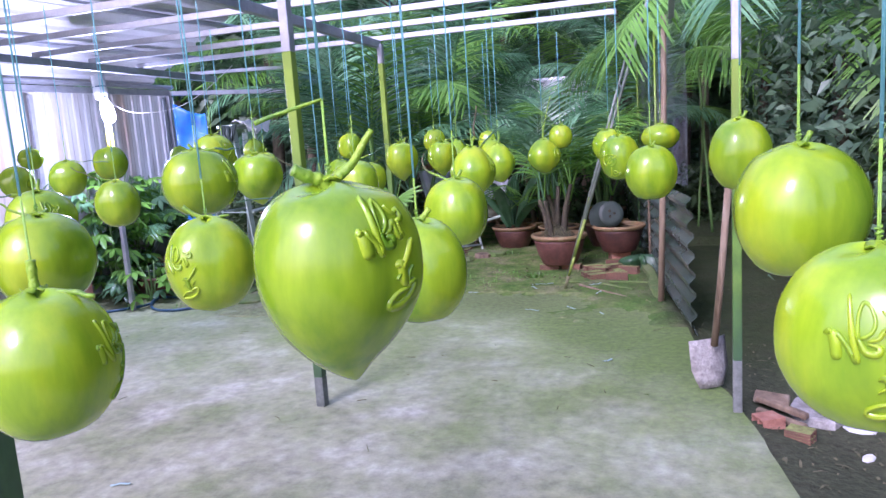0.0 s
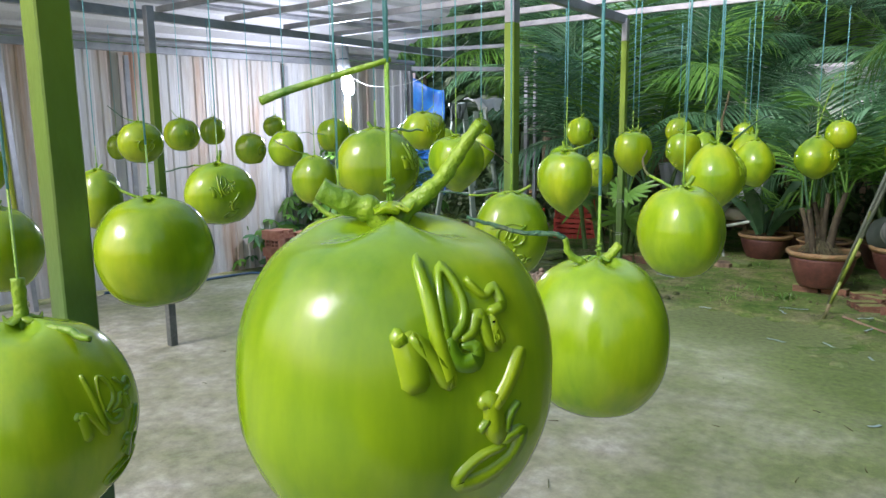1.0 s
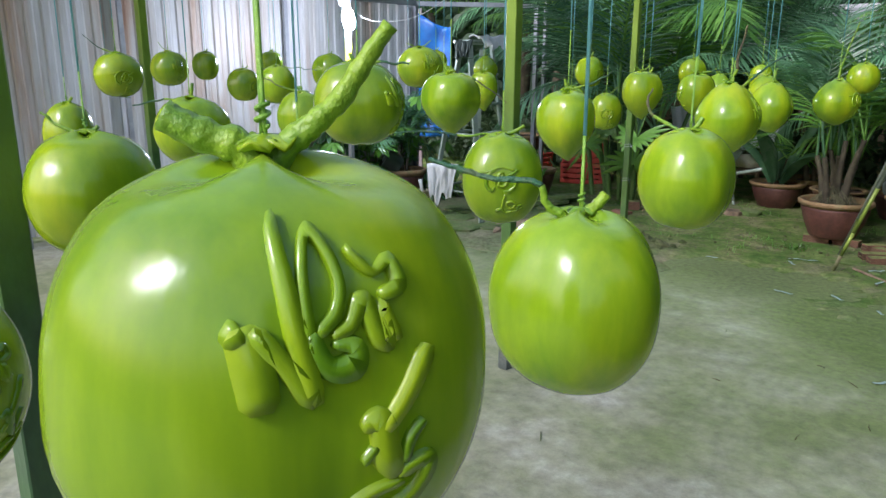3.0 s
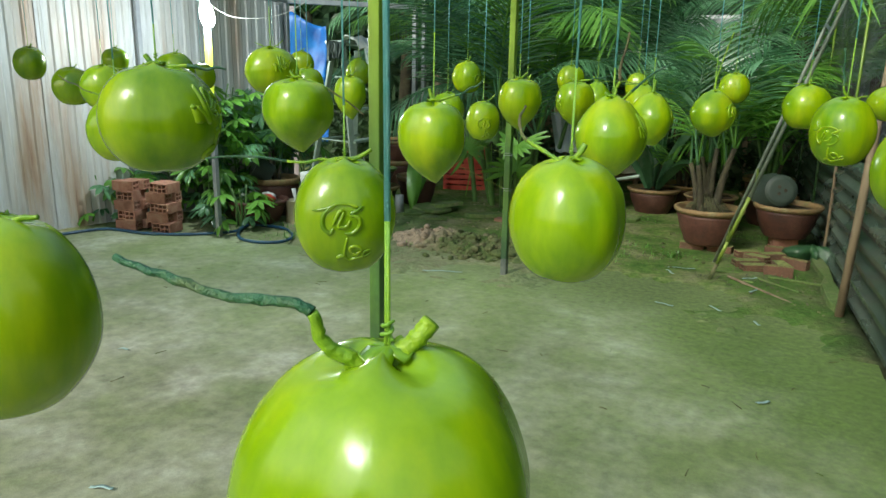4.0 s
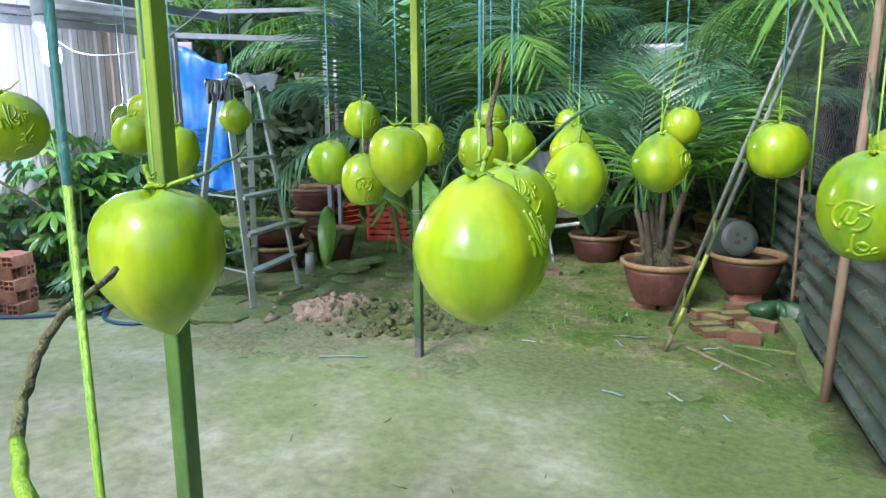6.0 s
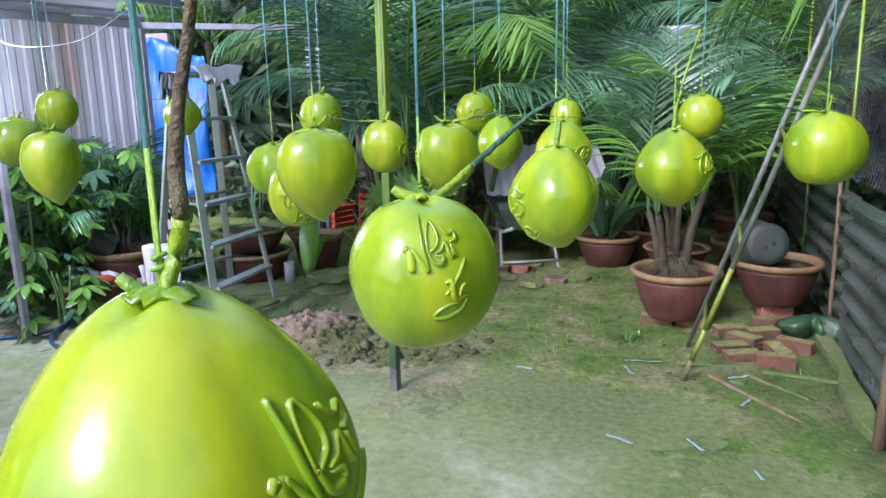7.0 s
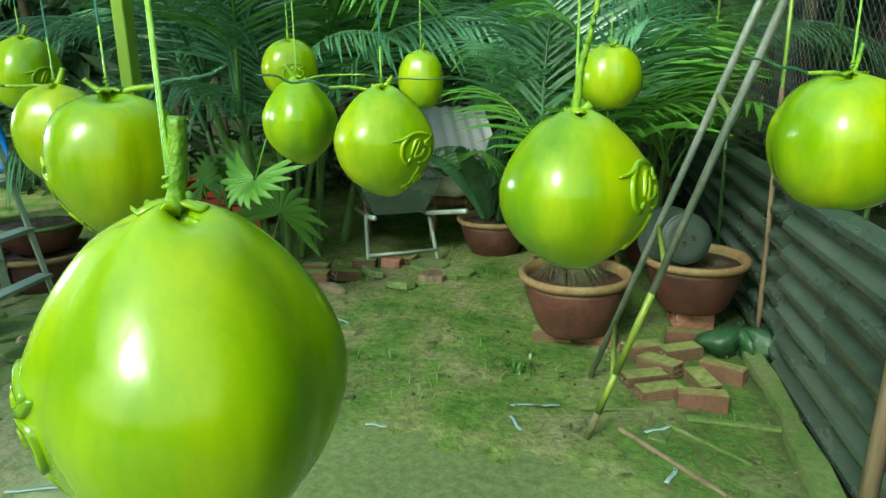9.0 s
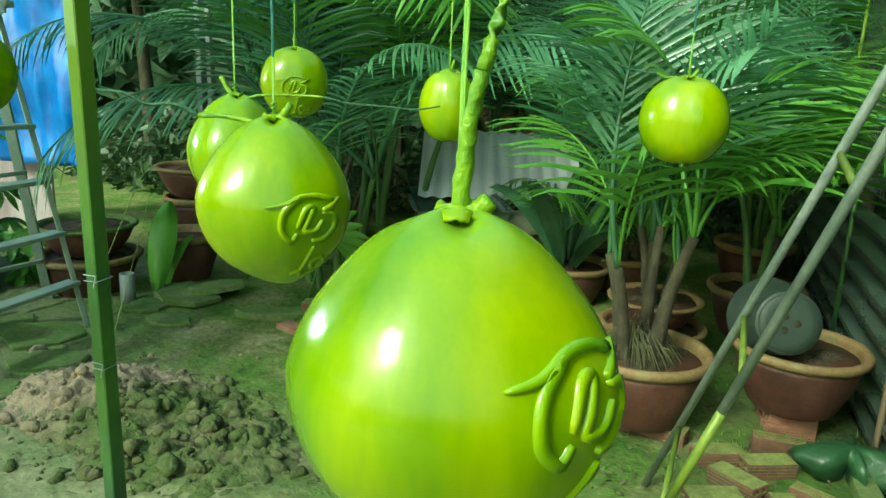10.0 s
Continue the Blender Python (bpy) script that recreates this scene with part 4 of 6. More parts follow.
def brick(x, y, z, rz=0, rx=0, ry=0, mat=BRICK_MOSS, size=(0.19, 0.085, 0.065), parent=None, label="mossy hollow red brick lying loose"):
    """Extruded hollow brick: grooved flanks and holes that go in at both ends."""
    key = (mat.name, size)
    if key not in BRICK_MESH:
        sx, sy, sz = size
        pieces = [box(sx, sy, 0.011, 0.002), box(sx, sy, 0.011, 0.002, Matrix.Translation((0, 0, sz - 0.011))), box(sx, sy * 0.9, 0.009, 0, Matrix.Translation((0, 0, sz / 2 - 0.0045)))]
        for e in (-1, 0, 1):
            pieces.append(box(sx * 0.995, 0.011, sz - 0.004, 0.002, Matrix.Translation((0, e * (sy / 2 - 0.0065), 0.002))))
        for k in range(4):
            for e in (-1, 1):
                pieces.append(box(sx * 0.98, 0.004, sz * 0.11, 0, Matrix.Translation((0, e * (sy / 2 - 0.0005), sz * (0.17 + 0.2 * k)))))
        pieces.append(box(0.02, sy * 0.9, sz * 0.9, 0, Matrix.Translation((0, 0, sz * 0.05))))
        me = bpy.data.meshes.new("brick")
        v, f = merge(*pieces)
        me.from_pydata([tuple(q) for q in v], [], f)
        me.materials.append(mat)
        BRICK_MESH[key] = me
    ob = new("brick", BRICK_MESH[key])
    ob.matrix_basis = pose(x, y, z, rx, ry, rz)
    if parent:
        ob.parent = parent
    else:
        tagged(ob, label, "brick", "loose bricks")
    return ob


pot(0.32, 8.50, 0.0, 0.27, 0.27, "brown terracotta bowl pot with bare soil")
for dx, dy, rz in ((-0.10, -0.06, 8), (0.12, -0.04, -6), (0.0, 0.12, 90)):
    brick(1.13 + dx, 7.06 + dy, 0.0, rz, label="mossy brick propping up a plant pot")
pot(1.13, 7.04, 0.066, 0.275, 0.30, "large terracotta bowl pot propped on bricks")
for dz in (0.0, 0.066):
    brick(1.69, 7.33, dz, 20, mat=BRICK, label="red brick propping up a plant pot")
    brick(1.66, 7.45, dz, 20, mat=BRICK, label="red brick propping up a plant pot")
pot(1.68, 7.36, 0.132, 0.265, 0.27, "terracotta bowl pot holding a dark plastic bucket")
pot(1.00, 7.85, 0.0, 0.27, 0.20, "low terracotta bowl pot with a mossy rim")
pot(1.00, 7.85, 0.20, 0.24, 0.14, "shallow bowl stacked in a bigger pot")
pot(0.55, 8.95, 0.0, 0.29, 0.28, "dark terracotta pot in the back row")
pot(1.42, 8.55, 0.0, 0.27, 0.30, "terracotta pot standing against the metal fence")
pot(1.30, 9.60, 0.0, 0.27, 0.34, "terracotta pot far back by the fence")
pot(-2.20, 6.92, 0.0, 0.31, 0.25, "wide terracotta bowl under another bowl")
pot(-2.22, 6.94, 0.25, 0.29, 0.18, "mossy green-rimmed bowl stacked on another", rim=MOSSBOARD)
pot(-1.95, 7.45, 0.0, 0.23, 0.32, "terracotta pot beside a stack of bowls")
pot(-2.75, 8.30, 0.0, 0.28, 0.36, "tall terracotta pot under the palms", foot=0.5)
pot(-2.75, 8.30, 0.36, 0.34, 0.24, "terracotta bowl set on a tall pot")
pot(-2.62, 5.74, 0.0, 0.29, 0.23, "shallow clay bowl heaped with rags and rubbish", rim=TERRA)
pot(-2.74, 6.12, 0.0, 0.24, 0.38, "terracotta pot with a dark pot lying in it")
pot(-3.15, 6.35, 0.0, 0.22, 0.30, "clay pot among the shrubs by the wall")

# rubbish in the shallow bowl
rng = random.Random(5)
for i in range(5):
    a = i * 1.3
    v, f = lathe([(0.01, 0), (0.06, 0.02), (0.07, 0.05), (0.03, 0.08)], 12, 0.6, i)
    tagged(part("rag", (v, f), (RED, CLOTH, CLOTH, PLASTICBAG, PLASTIC_DARK)[i], m=pose(-2.62 + 0.13 * math.cos(a), 5.74 + 0.12 * math.sin(a), 0.195, 20 * i, 10, 40 * i)), "crumpled scrap of rag lying in a clay bowl", "rag", "rags in the bowl")


def bucket(x, y, z, rx, ry, rz, r, h, mat, label):
    ob = new("bucket")
    ob.matrix_basis = pose(x, y, z, rx, ry, rz)
    tagged(ob, label, "bucket")
    part("shell", lathe([(r * 0.78, 0), (r * 0.8, 0.004), (r * 0.98, h * 0.93), (r * 1.05, h * 0.94), (r * 1.05, h), (r * 0.97, h), (r * 0.76, 0.012)], 36), mat, ob)
    part("base_ring", lathe([(r * 0.5, -0.004), (r * 0.7, -0.004), (r * 0.72, 0.001), (r * 0.48, 0.001)], 36), mat, ob)
    # raised discs, not openings: the shade inside each hole is put into their colour
    for k in range(3):
        part("drain_hole", lathe([(r * 0.07, -0.002), (r * 0.09, -0.005), (r * 0.06, -0.006)], 10), POTSOIL, ob, m=pose(r * 0.2 * math.cos(k * 2.1), r * 0.2 * math.sin(k * 2.1), 0))
    return ob


bucket(1.63, 7.17, 0.53, -104, 0, 22, 0.155, 0.24, PLASTIC_DARK, "dark green plastic pot lying on its side")
bucket(-2.66, 5.98, 0.42, 60, 0, -40, 0.11, 0.18, PLASTIC_DARK, "dark plastic pot tipped over in a clay pot")
can = thing("tin_can", (-2.31, 5.92, 0.0), "open tin paint can with a brush standing in it", "can")
part("body", lathe([(0.088, 0), (0.092, 0.006), (0.090, 0.012), (0.090, 0.215), (0.093, 0.22), (0.088, 0.222), (0.085, 0.2)], 30), TIN, can)
part("brush_handle", tube([(0.02, 0, 0.02), (-0.02, 0.02, 0.24), (-0.04, 0.02, 0.32)], 0.014, 0.020, 8), CLOTH, can, "pale brush handle")

# paint tub with a striped label by the wall
tub = thing("paint_tub", (-3.95, 4.72, -0.02), "round paint tub with red, yellow and green stripes", "tub")
for k, (mt, z0, z1) in enumerate(((RED, 0.0, 0.10), (YELLOW, 0.10, 0.17), (STEEL_GREEN, 0.17, 0.24))):
    part("band", lathe([(0.14, z0), (0.145, z0 + 0.004), (0.148, z1 - 0.004), (0.146, z1)], 30), mt, tub, ("red band", "yellow band", "green band")[k])

# ---- bricks: the stack by the wall and the loose piles ----
for col, (bx, by, n) in enumerate(((-3.33, 4.95, 5), (-3.00, 5.03, 5))):
    for i in range(n):
        for j in range(2):
            jig = 0.012 * math.sin(i * 3.1 + col + j)
            if (i + col) % 2:
                brick(bx + jig + (j - 0.5) * 0.10, by, i * 0.086, 90 + 18 + 3 * math.sin(i * 2.3), mat=BRICK, size=(0.20, 0.095, 0.084), label="hollow red brick stacked beside the wall")
            else:
                brick(bx + jig, by + (j - 0.5) * 0.10, i * 0.086, 18 + 4 * math.sin(i * 1.7 + j), mat=BRICK, size=(0.20, 0.095, 0.084), label="hollow red brick stacked beside the wall")
for x, y, z, rz, rx, ry in ((1.47, 6.94, 0.0, 32, 0, 0), (1.64, 6.96, 0.0, 34, 0, 0), (1.66, 7.15, 0.0, 8, 90, 0), (1.56, 6.76, 0.012, -31, 0, -3), (1.50, 6.62, 0.0, 30, 0, 0), (1.57, 6.51, 0.0, 32, 0, 0),
                            (1.73, 6.50, 0.0, 8, 90, 0), (1.74, 6.66, 0.0, -65, 3, 0), (1.83, 6.79, 0.0, -20, 90, 0)):
    brick(x, y, z + (0.043 if rx == 90 else 0), rz, rx, ry, label="hollow brick with mossy top in a loose pile")
for x, y, rz, ry, mat, size in ((-0.76, 7.35, 22, 0, BRICK_MOSS, (0.19, 0.10, 0.085)), (-0.56, 7.45, 14, 0, BRICK_MOSS, (0.18, 0.10, 0.08)), (-0.41, 7.56, 58, 14, BRICK_MOSS, (0.19, 0.085, 0.065)), (-0.66, 7.64, 10, 0, BRICK_MOSS, (0.18, 0.085, 0.065)),
                                (-0.40, 7.84, 12, 0, BRICK_MOSS, (0.16, 0.085, 0.065)), (-0.24, 7.92, 5, 4, BRICK, (0.13, 0.085, 0.065)), (-0.14, 8.02, 80, -10, BRICK_MOSS, (0.11, 0.085, 0.065)), (-0.72, 7.08, -10, 0, BRICK, (0.19, 0.085, 0.03))):
    brick(x, y, 0.01, rz, 0, ry, mat=mat, size=size, label="broken brick in a row of rubble on the soil")


def shard(name, x, y, z, sx, sy, sz, rz, mat, label, category, tilt=0, seed=0):
    """Broken flat piece with an uneven outline."""
    r = random.Random(seed)
    n = 7
    vs = []
    for zz, sh in ((0, 1), (sz * 0.8, 1.0), (sz, 0.95)):
        for k in range(n):
            a = 2 * math.pi * k / n
            q = 0.75 + 0.35 * random.Random(seed * 31 + k).random()
            vs.append((sx / 2 * q * sh * math.cos(a), sy / 2 * q * sh * math.sin(a), zz + 0.003 * r.random()))
    fs = [[j * n + k, j * n + (k + 1) % n, (j + 1) * n + (k + 1) % n, (j + 1) * n + k] for j in range(2) for k in range(n)]
    fs += [list(range(n))[::-1], list(range(2 * n, 3 * n))]
    return tagged(part(name, (vs, fs), mat, smooth=False, m=pose(x, y, z, tilt, tilt * 0.6, rz)), label, category)


for i, (x, y, sx, sy, rz, tilt, z) in enumerate(((-1.58, 7.10, 0.44, 0.34, 20, 3, 0.03), (-1.46, 7.26, 0.40, 0.28, 60, -6, 0.06), (-1.70, 7.16, 0.36, 0.26, 100, 4, 0.0), (-1.36, 6.78, 0.30, 0.2, 10, 0, 0.0), (-1.62, 6.85, 0.24, 0.2, 50, 5, 0.01))):
    shard("concrete_slab", x, y, z, sx, sy, 0.035, rz, MOSSBOARD, "broken flat concrete slab grown over with moss", "slab", tilt, i)
for i, (x, y, sx, sy, rz) in enumerate(((-2.05, 6.25, 0.52, 0.42, 30), (-1.85, 5.85, 0.55, 0.44, 25), (-1.55, 5.55, 0.5, 0.42, 20), (-1.30, 5.72, 0.46, 0.36, 28), (-1.7, 6.3, 0.5, 0.4, 35), (-1.35, 6.1, 0.4, 0.4, 10))):
    shard("paving_slab", x, y, 0.0, sx, sy, 0.03, rz, MOSSBOARD, "mossy paving slab laid flat on the soil", "slab", 0, 20 + i)
for i, (x, y, sx, sy, rz, tilt) in enumerate(((-0.95, 7.18, 0.5, 0.16, 35, 0), (-0.38, 7.34, 0.26, 0.07, -20, 3), (-0.30, 7.72, 0.30, 0.08, 140, 5), (0.02, 7.95, 0.3, 0.22, 20, 4), (0.12, 7.75, 0.24, 0.2, 70, 3), (-0.02, 7.55, 0.2, 0.14, 0, 0), (0.25, 7.85, 0.22, 0.18, 30, 8))):
    shard("rubble_piece", x, y, 0.01, sx, sy, 0.04, rz, (MOSSBOARD, WOOD, CONCRETE)[i % 3], "broken piece of rubble lying on mossy soil", "rubble", tilt, 40 + i)
rock = lathe([(0.02, 0), (0.11, 0.005), (0.135, 0.04), (0.13, 0.075), (0.10, 0.105), (0.055, 0.13), (0.01, 0.135)], 30, 1.9, 4)
tagged(part("rubber_sheet_roll", rock, GREEN_BAG, m=pose(1.90, 7.10, 0.0, 0, 0, 30)), "crumpled dark green plastic sheet by the fence", "sheet")
shard("concrete_kerb", 1.99, 6.80, 0.0, 0.10, 1.0, 0.05, 10, MOSSBOARD, "long mossy concrete kerb along the fence", "kerb", 0, 60)
shard("concrete_kerb", 2.09, 6.10, 0.0, 0.10, 0.8, 0.05, 8, MOSSBOARD, "long mossy concrete kerb along the fence", "kerb", 0, 61)
for i, (x, y, ln, rz, w) in enumerate(((1.66, 6.00, 0.55, -38, 0.016), (1.86, 6.36, 0.36, 8, 0.03), (1.42, 6.34, 0.30, 20, 0.012), (1.60, 6.24, 0.22, 80, 0.07), (1.75, 6.18, 0.34, -30, 0.012))):
    tagged(part("wood_scrap", box(ln, w, 0.016, 0.004), WOOD if i == 0 else MOSSBOARD, smooth=False, m=pose(x, y, 0.012, 2, 3, rz)), "weathered strip of wood lying on soil", "wood", "wood scraps")

# pieces lying beside the slab, with the shovel
for x, y, ln, rz, z, w in ((2.76, 3.67, 0.26, -40, -0.03, 0.035), (2.75, 3.60, 0.24, -36, -0.06, 0.03), (2.73, 3.80, 0.16, -10, -0.04, 0.10)):
    tagged(part("wood_offcut", box(ln, w, 0.03, 0.006), WOOD, smooth=False, m=pose(x, y, z, 4, 4, rz)), "short weathered wood offcut beside the slab", "wood", "offcuts beside the slab")
shard("paving_slab", 2.93, 3.76, -0.09, 0.34, 0.30, 0.05, 30, CEMENT, "flat grey stone lying on dark soil", "slab", 4, 81)
shard("paper_scrap", 3.08, 3.62, -0.09, 0.14, 0.10, 0.012, 10, CLOTH, "pale torn scrap lying on dark soil", "scrap", 3, 82)
shard("paper_scrap", 3.05, 3.32, -0.09, 0.08, 0.05, 0.01, 60, CLOTH, "pale torn scrap lying on dark soil", "scrap", 3, 83)
brick(2.69, 3.53, -0.09, 30, mat=BRICK, size=(0.11, 0.095, 0.084), label="half red brick against the slab's edge")
brick(2.81, 3.44, -0.09, -25, size=(0.11, 0.085, 0.065), label="broken mossy brick beside the slab")
shovel = thing("shovel", (2.47, 3.83, 0.0), "old shovel with a muddy blade leaning on a post", "shovel")
blade = [], []
for j in range(6):
    for i in range(7):
        u, v = (i - 3) / 3, j / 5
        w = 0.115 * (1 - 0.35 * max(0, 0.35 - v) / 0.35)
        blade[0].append((w * u, 0.02 - 0.03 * (1 - u * u), 0.25 * v))
for j in range(5):
    for i in range(6):
        a = j * 7 + i
        blade[1].append([a, a + 1, a + 8, a + 7])
bl = part("blade", blade, CEMENT, shovel, "blade caked in dried cement", m=pose(0, 0, 0.01, -8, 0, 40))
sol = bl.modifiers.new("thick", "SOLIDIFY")
sol.thickness = 0.005
part("shaft", tube([(0, 0.0, 0.23), (0.03, -0.10, 0.6), (0.06, -0.21, 1.05)], 0.018, 0.016, 9), WOOD, shovel)

# ---- leaning twin-pole stand ----
stand = thing("pole_stand", (1.30, 6.12, 0.0), "leaning stand of two grey pipes with short welded rungs", "stand")
PF0, PFD = Vector((0.03, -0.02, 0)), Vector((0.330, -0.10, 1))
PB0, PBD = Vector((-0.03, 0.50, 0)), Vector((0.335, -0.32, 1))
part("pipe", tube([PF0 - PFD * 0.01, PF0 + PFD * 0.13], 0.0130, sides=10), CLOD, stand, "muddy foot of pipe")
part("pipe", tube([PF0 + PFD * 0.13, PF0 + PFD * 0.3], 0.0125, sides=10), OLIVE, stand)
part("pipe", tube([PF0 + PFD * 0.3, PF0 + PFD * 0.62], 0.0127, sides=10), OLIVE, stand, "yellow-green stretch of pipe")
part("pipe", tube([PF0 + PFD * 0.62, PF0 + PFD * 2.35], 0.0125, sides=10), PIPE, stand)
part("pipe", tube([PB0 - PBD * 0.01, PB0 + PBD * 2.2], 0.0125, sides=10), PIPE, stand)
for s in (0.27, 0.72, 1.2, 1.65, 2.05):
    part("rung", tube([PF0 + PFD * s, PB0 + PBD * (s + 0.05)], 0.009, sides=8), OLIVE if s < 1.3 else PIPE, stand)

# ---- step ladder ----
lad = thing("step_ladder", (-1.61, 6.05, 0.0), "grey-green metal step ladder with cloths draped on it", "ladder")
FL, FR = Vector((0.15, -0.28, 0)), Vector((-0.02, 0.45, 0))
BL, BR = Vector((-0.60, -0.12, 0)), Vector((-0.62, 0.62, 0))
TL, TR = Vector((-0.10, -0.16, 1.60)), Vector((-0.14, 0.22, 1.60))
for name, a, b in (("front_rail", FL, TL), ("front_rail", FR, TR), ("back_rail", BL, TL + Vector((-0.1, 0, -0.04))), ("back_rail", BR, TR + Vector((-0.1, 0, -0.04)))):
    part(name, beam(a, b, 0.05, 0.025), ALU, lad, smooth=False)
for k in range(1, 6):
    t = k / 6
    part("step", beam(FL.lerp(TL, t), FR.lerp(TR, t), 0.085, 0.022), ALU, lad, smooth=False)
for k in (1, 3, 5):
    t = k / 6
    part("back_brace", beam(BL.lerp(TL, t), BR.lerp(TR, t), 0.022, 0.022), ALU, lad, smooth=False)
    part("side_brace", beam(BL.lerp(TL, t), FL.lerp(TL, t), 0.018, 0.012), ALU, lad, smooth=False)
part("top_plate", box(0.20, 0.46, 0.03, 0.005, Matrix.Translation((-0.16, 0.03, 1.60))), ALU, lad, smooth=False)


def drape(w, d, drop, seed, n=26, bulge=0.012):
    """Cloth lying over an edge, hanging down in folds."""
    vs, fs = [], []
    for j in range(n):
        for i in range(n):
            u, v = i / (n - 1) - 0.5, j / (n - 1)
            s = v * (d + drop)
            y = -min(s, d)
            hang = max(0, s - d)
            k = noise.noise(Vector((u * 5, v * 3, seed)))
            q = noise.noise(Vector((u * 11, v * 1.5, seed + 4)))
            vs.append((w * u * (1 - 0.25 * hang / max(drop, 0.01)) + 0.02 * k, y - 0.035 * hang / max(drop, .01) + 0.045 * q * min(1, hang * 8) + 0.0, -hang * (0.9 + 0.35 * noise.noise(Vector((u * 4, 9, seed)))) + bulge * k))
    for j in range(n - 1):
        for i in range(n - 1):
            a = j * n + i
            fs.append([a, a + 1, a + n + 1, a + n])
    return vs, fs


for nm, args, m, mt, lb in (("cloth", (0.34, 0.16, 0.11, 1, 26, 0.028), pose(-1.70, 6.08, 1.655, 0, 0, 75), CLOTH, "crumpled white cloth draped over the ladder top"),
                            ("cloth", (0.30, 0.10, 0.34, 2), pose(-2.02, 5.93, 0.50, 0, 0, 20), CLOTH, "white rag hanging from a ladder brace"),
                            ("cloth", (0.16, 0.05, 0.16, 6), pose(-1.76, 5.86, 1.62, 0, 0, 30), PLASTIC_DARK, "dark green cloth hung on the ladder top")):
    ob = tagged(part(nm, drape(*args), mt, m=m), lb, "cloth")
    ob.modifiers.new("thick", "SOLIDIFY").thickness = 0.004

# ---- blue tarpaulin on its frame beyond the wall ----
tv, tf = [], []
for j in range(30):
    for i in range(24):
        u, v = i / 23, j / 29
        tv.append((0.85 * u, 0.10 * noise.noise(Vector((u * 4, v * 3, 2))) + 0.03 * noise.noise(Vector((u * 12, v * 5, 7))), 1.45 * v + 0.10 * math.sin(u * 5) * v))
for j in range(29):
    for i in range(23):
        a = j * 24 + i
        tf.append([a, a + 1, a + 25, a + 24])
tarp = tagged(part("tarpaulin", (tv, tf), TARP, m=pose(-4.30, 7.62, 0.55, 0, 0, 12)), "wrinkled bright blue tarpaulin hanging from a frame", "tarpaulin")
tarp.modifiers.new("thick", "SOLIDIFY").thickness = 0.004
gate = thing("steel_frame", (-3.30, 6.95, 0.0), "grey steel goal-shaped frame at the end of the wall", "frame")
part("upright", beam((0, 0, 0), (0, 0, 2.12), 0.05, 0.05), STEEL, gate, smooth=False)
part("upright", beam((0.95, 1.05, 0), (0.95, 1.05, 2.12), 0.05, 0.05), STEEL, gate, smooth=False)
part("upright", beam((1.10, 1.0, 0), (1.10, 1.0, 2.4), 0.04, 0.04), STEEL, gate, smooth=False)
part("lintel", beam((0, 0, 2.10), (0.95, 1.05, 2.10), 0.05, 0.05), STEEL, gate, smooth=False)
part("lintel", beam((0, 0, 2.30), (1.10, 1.0, 2.38), 0.04, 0.04), STEEL, gate, smooth=False)
old = thing("old_panel", (-4.35, 7.75, 0.0), "tall weathered brown panel leaning behind the wall", "panel")
part("board", box(0.55, 0.03, 2.15, 0.006), material("stained_panel", [(0.12, 0.08, 0.08), (0.32, 0.26, 0.28), (0.5, 0.45, 0.47)], 2.5, 0.8, stretch=(1, 1, 0.25)), old, smooth=False, m=pose(0.1, 0, 0, 0, 0, 25))

# ---- hose, pipe stub, strips, leaves on the floor ----
hose = tube(smooth_path([(-3.75, 3.4, 0.014), (-3.56, 4.06, 0.014), (-3.52, 4.45, 0.014), (-3.42, 4.74, 0.014), (-3.0, 4.82, 0.014), (-2.66, 5.02, 0.014), (-2.45, 5.34, 0.014), (-2.60, 5.55, 0.02), (-2.42, 5.60, 0.02),
                          (-2.18, 5.62, 0.018), (-1.93, 5.45, 0.014), (-1.86, 5.25, 0.014), (-2.02, 5.12, 0.014), (-2.24, 5.15, 0.014), (-2.42, 5.32, 0.030), (-2.50, 5.5, 0.03)], 6), 0.0125, sides=10)
tagged(part("garden_hose", hose, HOSE), "dark blue garden hose looped at the slab's edge", "hose")
pvc = thing("pipe_stub", (-1.80, 6.88, 0.0), "grey plastic pipe stub standing in the soil", "pipe")
part("tube", lathe([(0.042, 0), (0.042, 0.19), (0.036, 0.19), (0.036, 0.01)], 24), material("grey_pvc", [(0.2, 0.22, 0.22), (0.3, 0.32, 0.32)], 6, 0.5), pvc)
rng = random.Random(8)
for x, y, ln, rz in ((1.20, 5.36, 0.12, -8), (1.49, 5.43, 0.11, -40), (1.74, 5.29, 0.07, -50), (-0.32, 5.23, 0.28, 25), (1.58, 6.21, 0.11, 45), (1.06, 6.12, 0.12, -50), (1.10, 6.29, 0.20, 20), (1.64, 5.93, 0.10, 80),
                     (-0.14, 6.92, 0.22, -20), (0.55, 5.95, 0.09, 10), (-0.9, 3.1, 0.06, 0), (0.1, 2.3, 0.08, 30), (1.9, 4.2, 0.07, 60)):
    v, f = [], []
    for i in range(7):
        t = i / 6
        for e in (-1, 1):
            v.append((ln * (t - 0.5), e * 0.0075 + 0.006 * math.sin(t * 4 + x), 0.004 + 0.004 * abs(math.sin(t * 5 + y))))
    for i in range(6):
        f.append([2 * i, 2 * i + 2, 2 * i + 3, 2 * i + 1])
    ob = tagged(part("raffia_scrap", (v, f), STRIP, m=pose(x, y, max(0, ground_height(x, y)) + 0.004, 0, 0, rz)), "scrap of pale blue raffia lying flat", "raffia", "raffia scraps")
    ob.modifiers.new("thick", "SOLIDIFY").thickness = 0.0015
